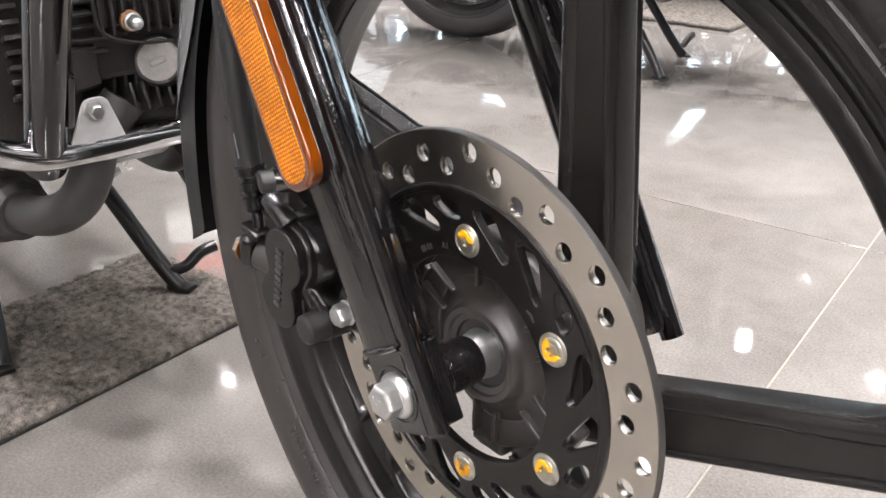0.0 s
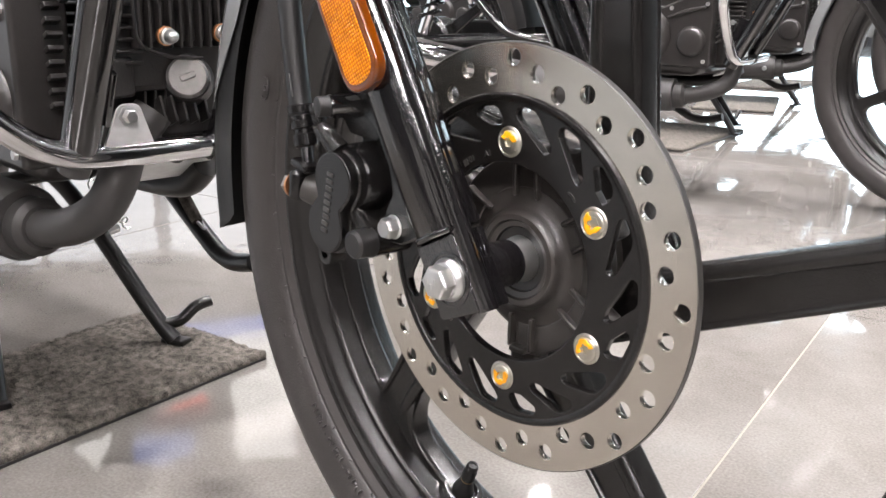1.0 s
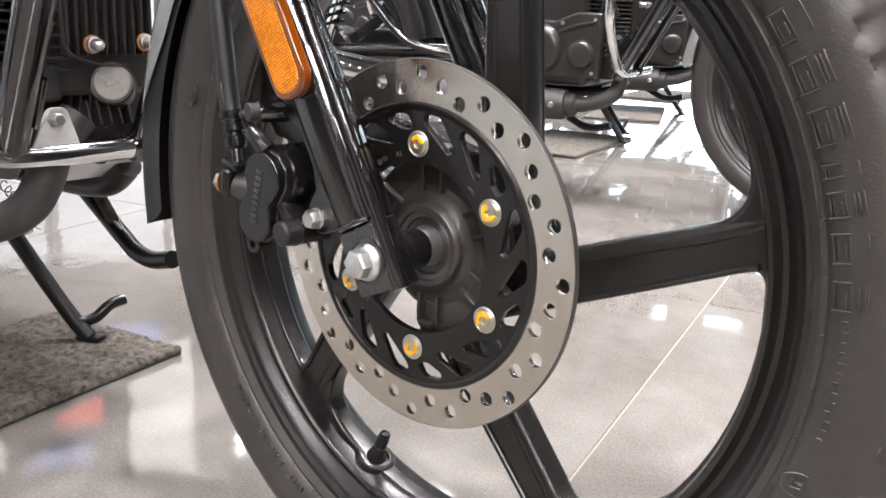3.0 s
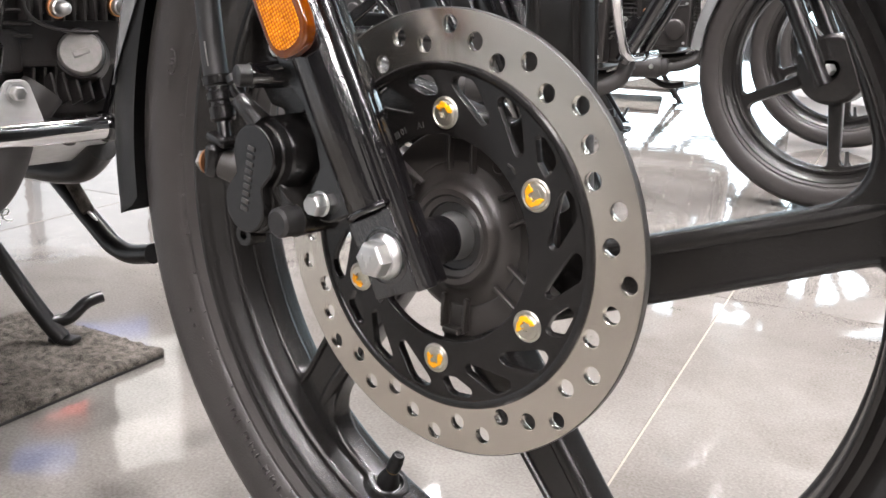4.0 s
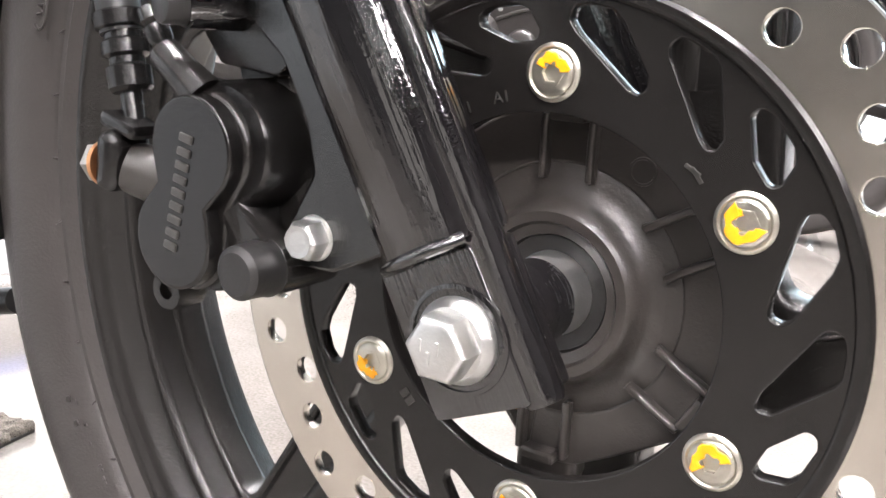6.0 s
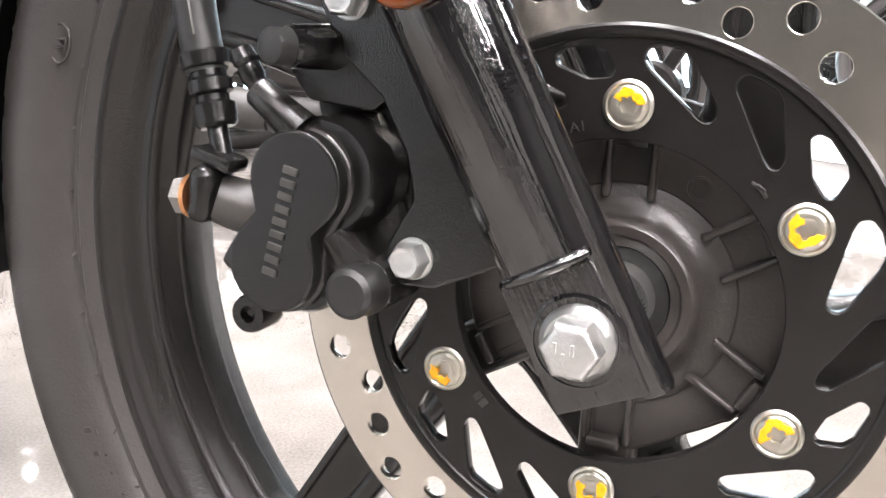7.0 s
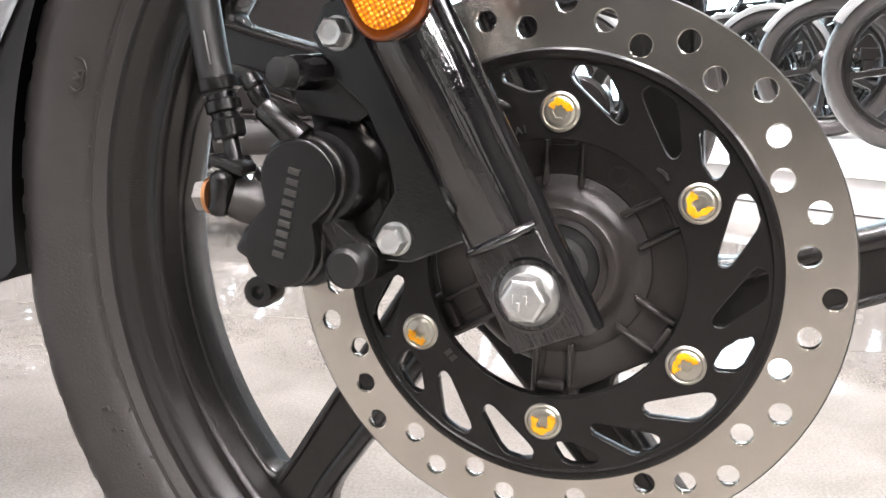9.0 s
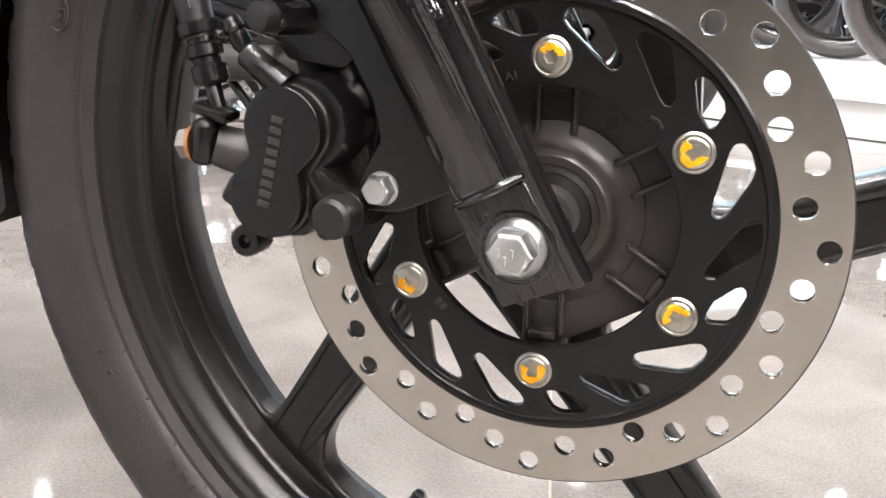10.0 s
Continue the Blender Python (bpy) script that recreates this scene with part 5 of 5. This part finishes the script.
# ---- mat under the stand ----
def floor_mat(x, y, w, d, deg, label, step=0.012, tuft=0.0):
    """A thick carpet mat with a ragged cut edge and a dark backing."""
    ob = thing("floor_mat", x, y, 0, label, "mat", "mats under the stands")
    ob.rotation_euler = (0, 0, radians(deg))
    bm = bmesh.new()
    nx, ny = int(w / step), int(d / step)
    vs = []
    for i in range(nx + 1):
        row = []
        for j in range(ny + 1):
            px, py = (i / nx - 0.5) * w, (j / ny - 0.5) * d
            edge = i in (0, nx) or j in (0, ny)
            h = 0.0115 + 0.0022 * noise.noise((px * 60, py * 60, 1.7)) + 0.0012 * noise.noise((px * 210, py * 210, 4.1)) - (0.003 if edge else 0) + random.uniform(-tuft, tuft)
            jx, jy = 0.002 * noise.noise((px * 80, py * 80, 9)) + random.uniform(-tuft, tuft), 0.002 * noise.noise((px * 80, py * 80, 5)) + random.uniform(-tuft, tuft)
            row.append(bm.verts.new((px + jx, py + jy, h)))
        vs.append(row)
    for i in range(nx):
        for j in range(ny):
            bm.faces.new((vs[i][j], vs[i + 1][j], vs[i + 1][j + 1], vs[i][j + 1]))
    rim = [e for e in bm.edges if e.is_boundary]
    new_v = [v for v in bmesh.ops.extrude_edge_only(bm, edges=rim)["geom"] if isinstance(v, bmesh.types.BMVert)]
    for v in new_v:
        v.co.z = 0.0035
    part("carpet", bm, CARPET, ob, angle=80)
    part("backing", box((w + 0.002, d + 0.002, 0.0034), Matrix.Translation((0, 0, 0.0018)), 0.0006), SOFT_RUBBER, ob, "dark rubber backing")
    return ob


floor_mat(-0.680, -0.035, 0.247, 0.47, 10.5, "grey carpet mat with a cut edge under the centre stand", 0.0040, 0.0022)


# ---- other motorcycles in the row ----
def borrow(names, ob):
    """The like parts of the near motorcycle, of the same make, on another one."""
    for o in list(bike.children):
        if o.name.split(".")[0] in names:
            copy_thing(o, Matrix.Translation((0, -YC, 0)) @ o.matrix_basis).parent = ob


BASE = 1.29                       # from axle to axle


def display_bike():
    """A motorcycle on its centre stand, with drum brakes: front contact at the origin, facing +x."""
    ob = thing("motorcycle", 0, 0, 0, "black motorcycle with chromed leg guard, parked on its stand", "motorcycle", "motorcycles in a row")
    up2 = Vector((-0.46, 0, 0.888))
    for name, x in (("front_wheel", 0.0), ("rear_wheel", -BASE)):
        w = plate_part(name, [circle(0.2225, 72), *spoke_windows(RIM_IN, 35 if x else 60, 0.0, 0.016, 0.012, 0.02, 0.02)], -0.010, 0.010, CAST_BLACK, ob, "black five-spoke alloy wheel", 0.004, 1)
        w.location = (x, 0, 0.310)
        part("rim", lathe(rim_profile, 72), CAST_BLACK, w)
        part("tyre", lathe(tyre_profile, 180, closed=False, dent=lambda j, k: 0.004 if 10 <= min(j, len(tyre_profile) - 1 - j) <= 12 and (k + 2 * min(j, 26 - j)) % 7 < 2 else 0.0), RUBBER, w)
        part("brake_drum", lathe([(0.02, -0.05), (0.066, -0.045), (0.075, -0.035), (0.075, 0.03), (0.05, 0.05), (0.02, 0.05)], 48), CAST_BLACK, w)
        part("axle_nut", cyl((0, -0.085, 0), (0, -0.05, 0), 0.013, flat=6), ZINC, w)
        part("valve", rod((0.05, 0, -0.210), (0.044, 0, -0.172), [(0, 0.010), (0.2, 0.009), (0.35, 0.005), (1, 0.0045)], 12), SOFT_RUBBER, w)
    for q in (-1, 1):
        leg = part("fork_leg", rod(Vector((0, 0.082 * q, 0.28)), Vector((0, 0.082 * q, 0.28)) + up2 * 0.34, [(0, 0.018), (0.95, 0.021), (1, 0.018)], 28), SATIN_BLACK, ob, "black fork leg")
        part("stanchion", cyl(Vector((0, 0.082 * q, 0.28)) + up2 * 0.33, Vector((0, 0.082 * q, 0.28)) + up2 * 0.75, 0.0145, 24), CHROME, leg)
        shock = part("shock_absorber", cyl((-1.245, 0.12 * q, 0.345), (-1.13, 0.12 * q, 0.66), 0.016, 20), CHROME, ob, "chromed rear shock absorber")
        turns = [Vector((-1.235, 0.12 * q, 0.375)).lerp(Vector((-1.15, 0.12 * q, 0.61)), k / 110) + Vector((0.028 * math.cos(k * 0.57), 0.028 * math.sin(k * 0.57), 0)) for k in range(111)]
        part("spring", pipe(turns, 0.0042, 8, n=1), GLOSS_BLACK, shock)
        arm = part("swing_arm", pipe([(-0.80, 0.10 * q, 0.335), (-1.00, 0.105 * q, 0.335), (-BASE - 0.03, 0.105 * q, 0.315)], 0.019, 18), GLOSS_BLACK, ob, "gloss black swing arm")
        part("chain_adjuster", box((0.05, 0.014, 0.034), Matrix.Translation((-BASE, 0.122 * q, 0.312)), 0.004), ZINC, arm)
        part("frame_stay", pipe([(-0.86, 0.10 * q, 0.36), (-0.96, 0.11 * q, 0.50), (-1.10, 0.115 * q, 0.68)], 0.012, 14), GLOSS_BLACK, ob)
        part("foot_peg_bracket", pipe([(-0.86, 0.11 * q, 0.33), (-0.98, 0.15 * q, 0.36), (-1.08, 0.16 * q, 0.46)], 0.011, 12), GLOSS_BLACK, ob)
        part("foot_peg", cyl((-0.66, 0.13 * q, 0.285), (-0.66, 0.26 * q, 0.290), 0.014, 16), SOFT_RUBBER, ob)
    part("cross_tube", cyl((-0.90, -0.10, 0.337), (-0.90, 0.10, 0.337), 0.016, 16), GLOSS_BLACK, ob)
    part("mudguard", arc_sheet(guard_profile, 28, 176, 48, 0.003, (0, 0, 0.310)), GREY_PAINT, ob, "silver grey front mudguard")
    part("rear_mudguard", arc_sheet(guard_profile, 10, 130, 40, 0.003, (-BASE, 0, 0.310)), PLASTIC, ob)
    part("chain_case", box((0.52, 0.018, 0.085), Matrix.Translation((-1.03, 0.075, 0.335)), 0.008, segs=2), PLASTIC, ob)
    part("muffler", rod((-0.80, -0.135, 0.225), (-1.46, -0.165, 0.315), [(0, 0.036), (0.06, 0.044), (0.5, 0.047), (0.94, 0.047), (1, 0.03)], 32), EXHAUST, ob, "matt black exhaust muffler")
    part("muffler_shield", rod((-0.98, -0.162, 0.262), (-1.36, -0.185, 0.314), [(0, 0.026), (0.04, 0.030), (0.96, 0.032), (1, 0.027)], 28), CHROME, ob, "chromed muffler heat shield")
    tank = box((0.42, 0.24, 0.20), Matrix.Translation((-0.45, 0, 0.82)) @ Matrix.Rotation(radians(8), 4, "Y"), 0.08, segs=4)
    part("fuel_tank", tank, GLOSS_BLACK, ob, "gloss black fuel tank")
    part("seat", box((0.62, 0.24, 0.07), Matrix.Translation((-0.95, 0, 0.78)), 0.03, segs=3), PLASTIC, ob, "black padded seat")
    part("side_panel", box((0.30, 0.20, 0.20), Matrix.Translation((-0.84, 0, 0.62)), 0.04, segs=3), PLASTIC, ob)
    part("air_box", box((0.20, 0.15, 0.15), Matrix.Translation((-0.80, 0, 0.46)), 0.03, segs=3), PLASTIC, ob)
    borrow({"engine", "down_tube", "engine_mount", "leg_guard", "exhaust_pipe", "centre_stand", "side_stand", "lower_rail"}, ob)
    # the front end is steered back against the frame
    for o in ob.children:
        if o.name.split(".")[0] in ("front_wheel", "fork_leg", "mudguard"):
            o.matrix_basis = Matrix.Rotation(radians(STEER), 4, "Z") @ o.matrix_basis
    return ob


YAW, STEER = 13, -13
second = display_bike()
second.matrix_basis = pose(-0.31, 1.70, 0, 0, 0, YAW)
for x, y, r in ((-0.58, 2.70, 17), (-0.86, 3.72, 19), (-2.20, 2.87, 13), (-2.45, 3.90, 15)):
    copy_thing(second, pose(x, y, 0, 0, 0, r))
# more face them from a low white plinth
PLINTH_H = 0.14
plinth = thing("plinth", 0.90, 4.03, 0, "low white display plinth under a row of motorcycles", "plinth")
plinth.rotation_euler = (0, 0, radians(-27))
part("top", box((2.5, 3.14, 0.03), Matrix.Translation((0, 0, PLINTH_H - 0.015)), 0.004), PLINTH, plinth)
part("body", box((2.46, 3.10, PLINTH_H - 0.034), Matrix.Translation((0, 0, PLINTH_H / 2 - 0.015)), 0.003), PLINTH, plinth)
for x, y in ((-0.45, 6.5), (-0.75, 7.3)):
    copy_thing(second, pose(x, y, 0, 0, 0, 180 + YAW))
for x, y in ((0.58, 3.28), (0.34, 4.05), (0.10, 4.82), (-0.14, 5.59)):
    copy_thing(second, pose(x, y, PLINTH_H, 0, 0, 180 + YAW))
for x, y, w, d, r in ((-1.335, 2.25, 0.32, 0.55, 10.5), (-1.668, 3.30, 0.32, 0.58, 25), (-2.0, 4.27, 0.32, 0.58, 10)):
    floor_mat(x, y, w, d, r, "grey carpet mat under a parked motorcycle's stand")

# ---- floor tiles ----
S, GAP = 1.2, 0.0028
tile_mesh = bpy.data.meshes.new("tile")
tb = box((S - GAP, S - GAP, 0.004), Matrix.Translation((0, 0, -0.002)), 0.0004, segs=1)
tb.to_mesh(tile_mesh)
tb.free()
tile_mesh.materials.append(TILE)
for i in range(-6, 5):
    for j in range(-8, 7):
        t = new("tile", tile_mesh)
        t.parent = floor
        t.matrix_basis = HALL @ Matrix.Translation(((i + 0.5) * S, (j + 0.5) * S, 0))
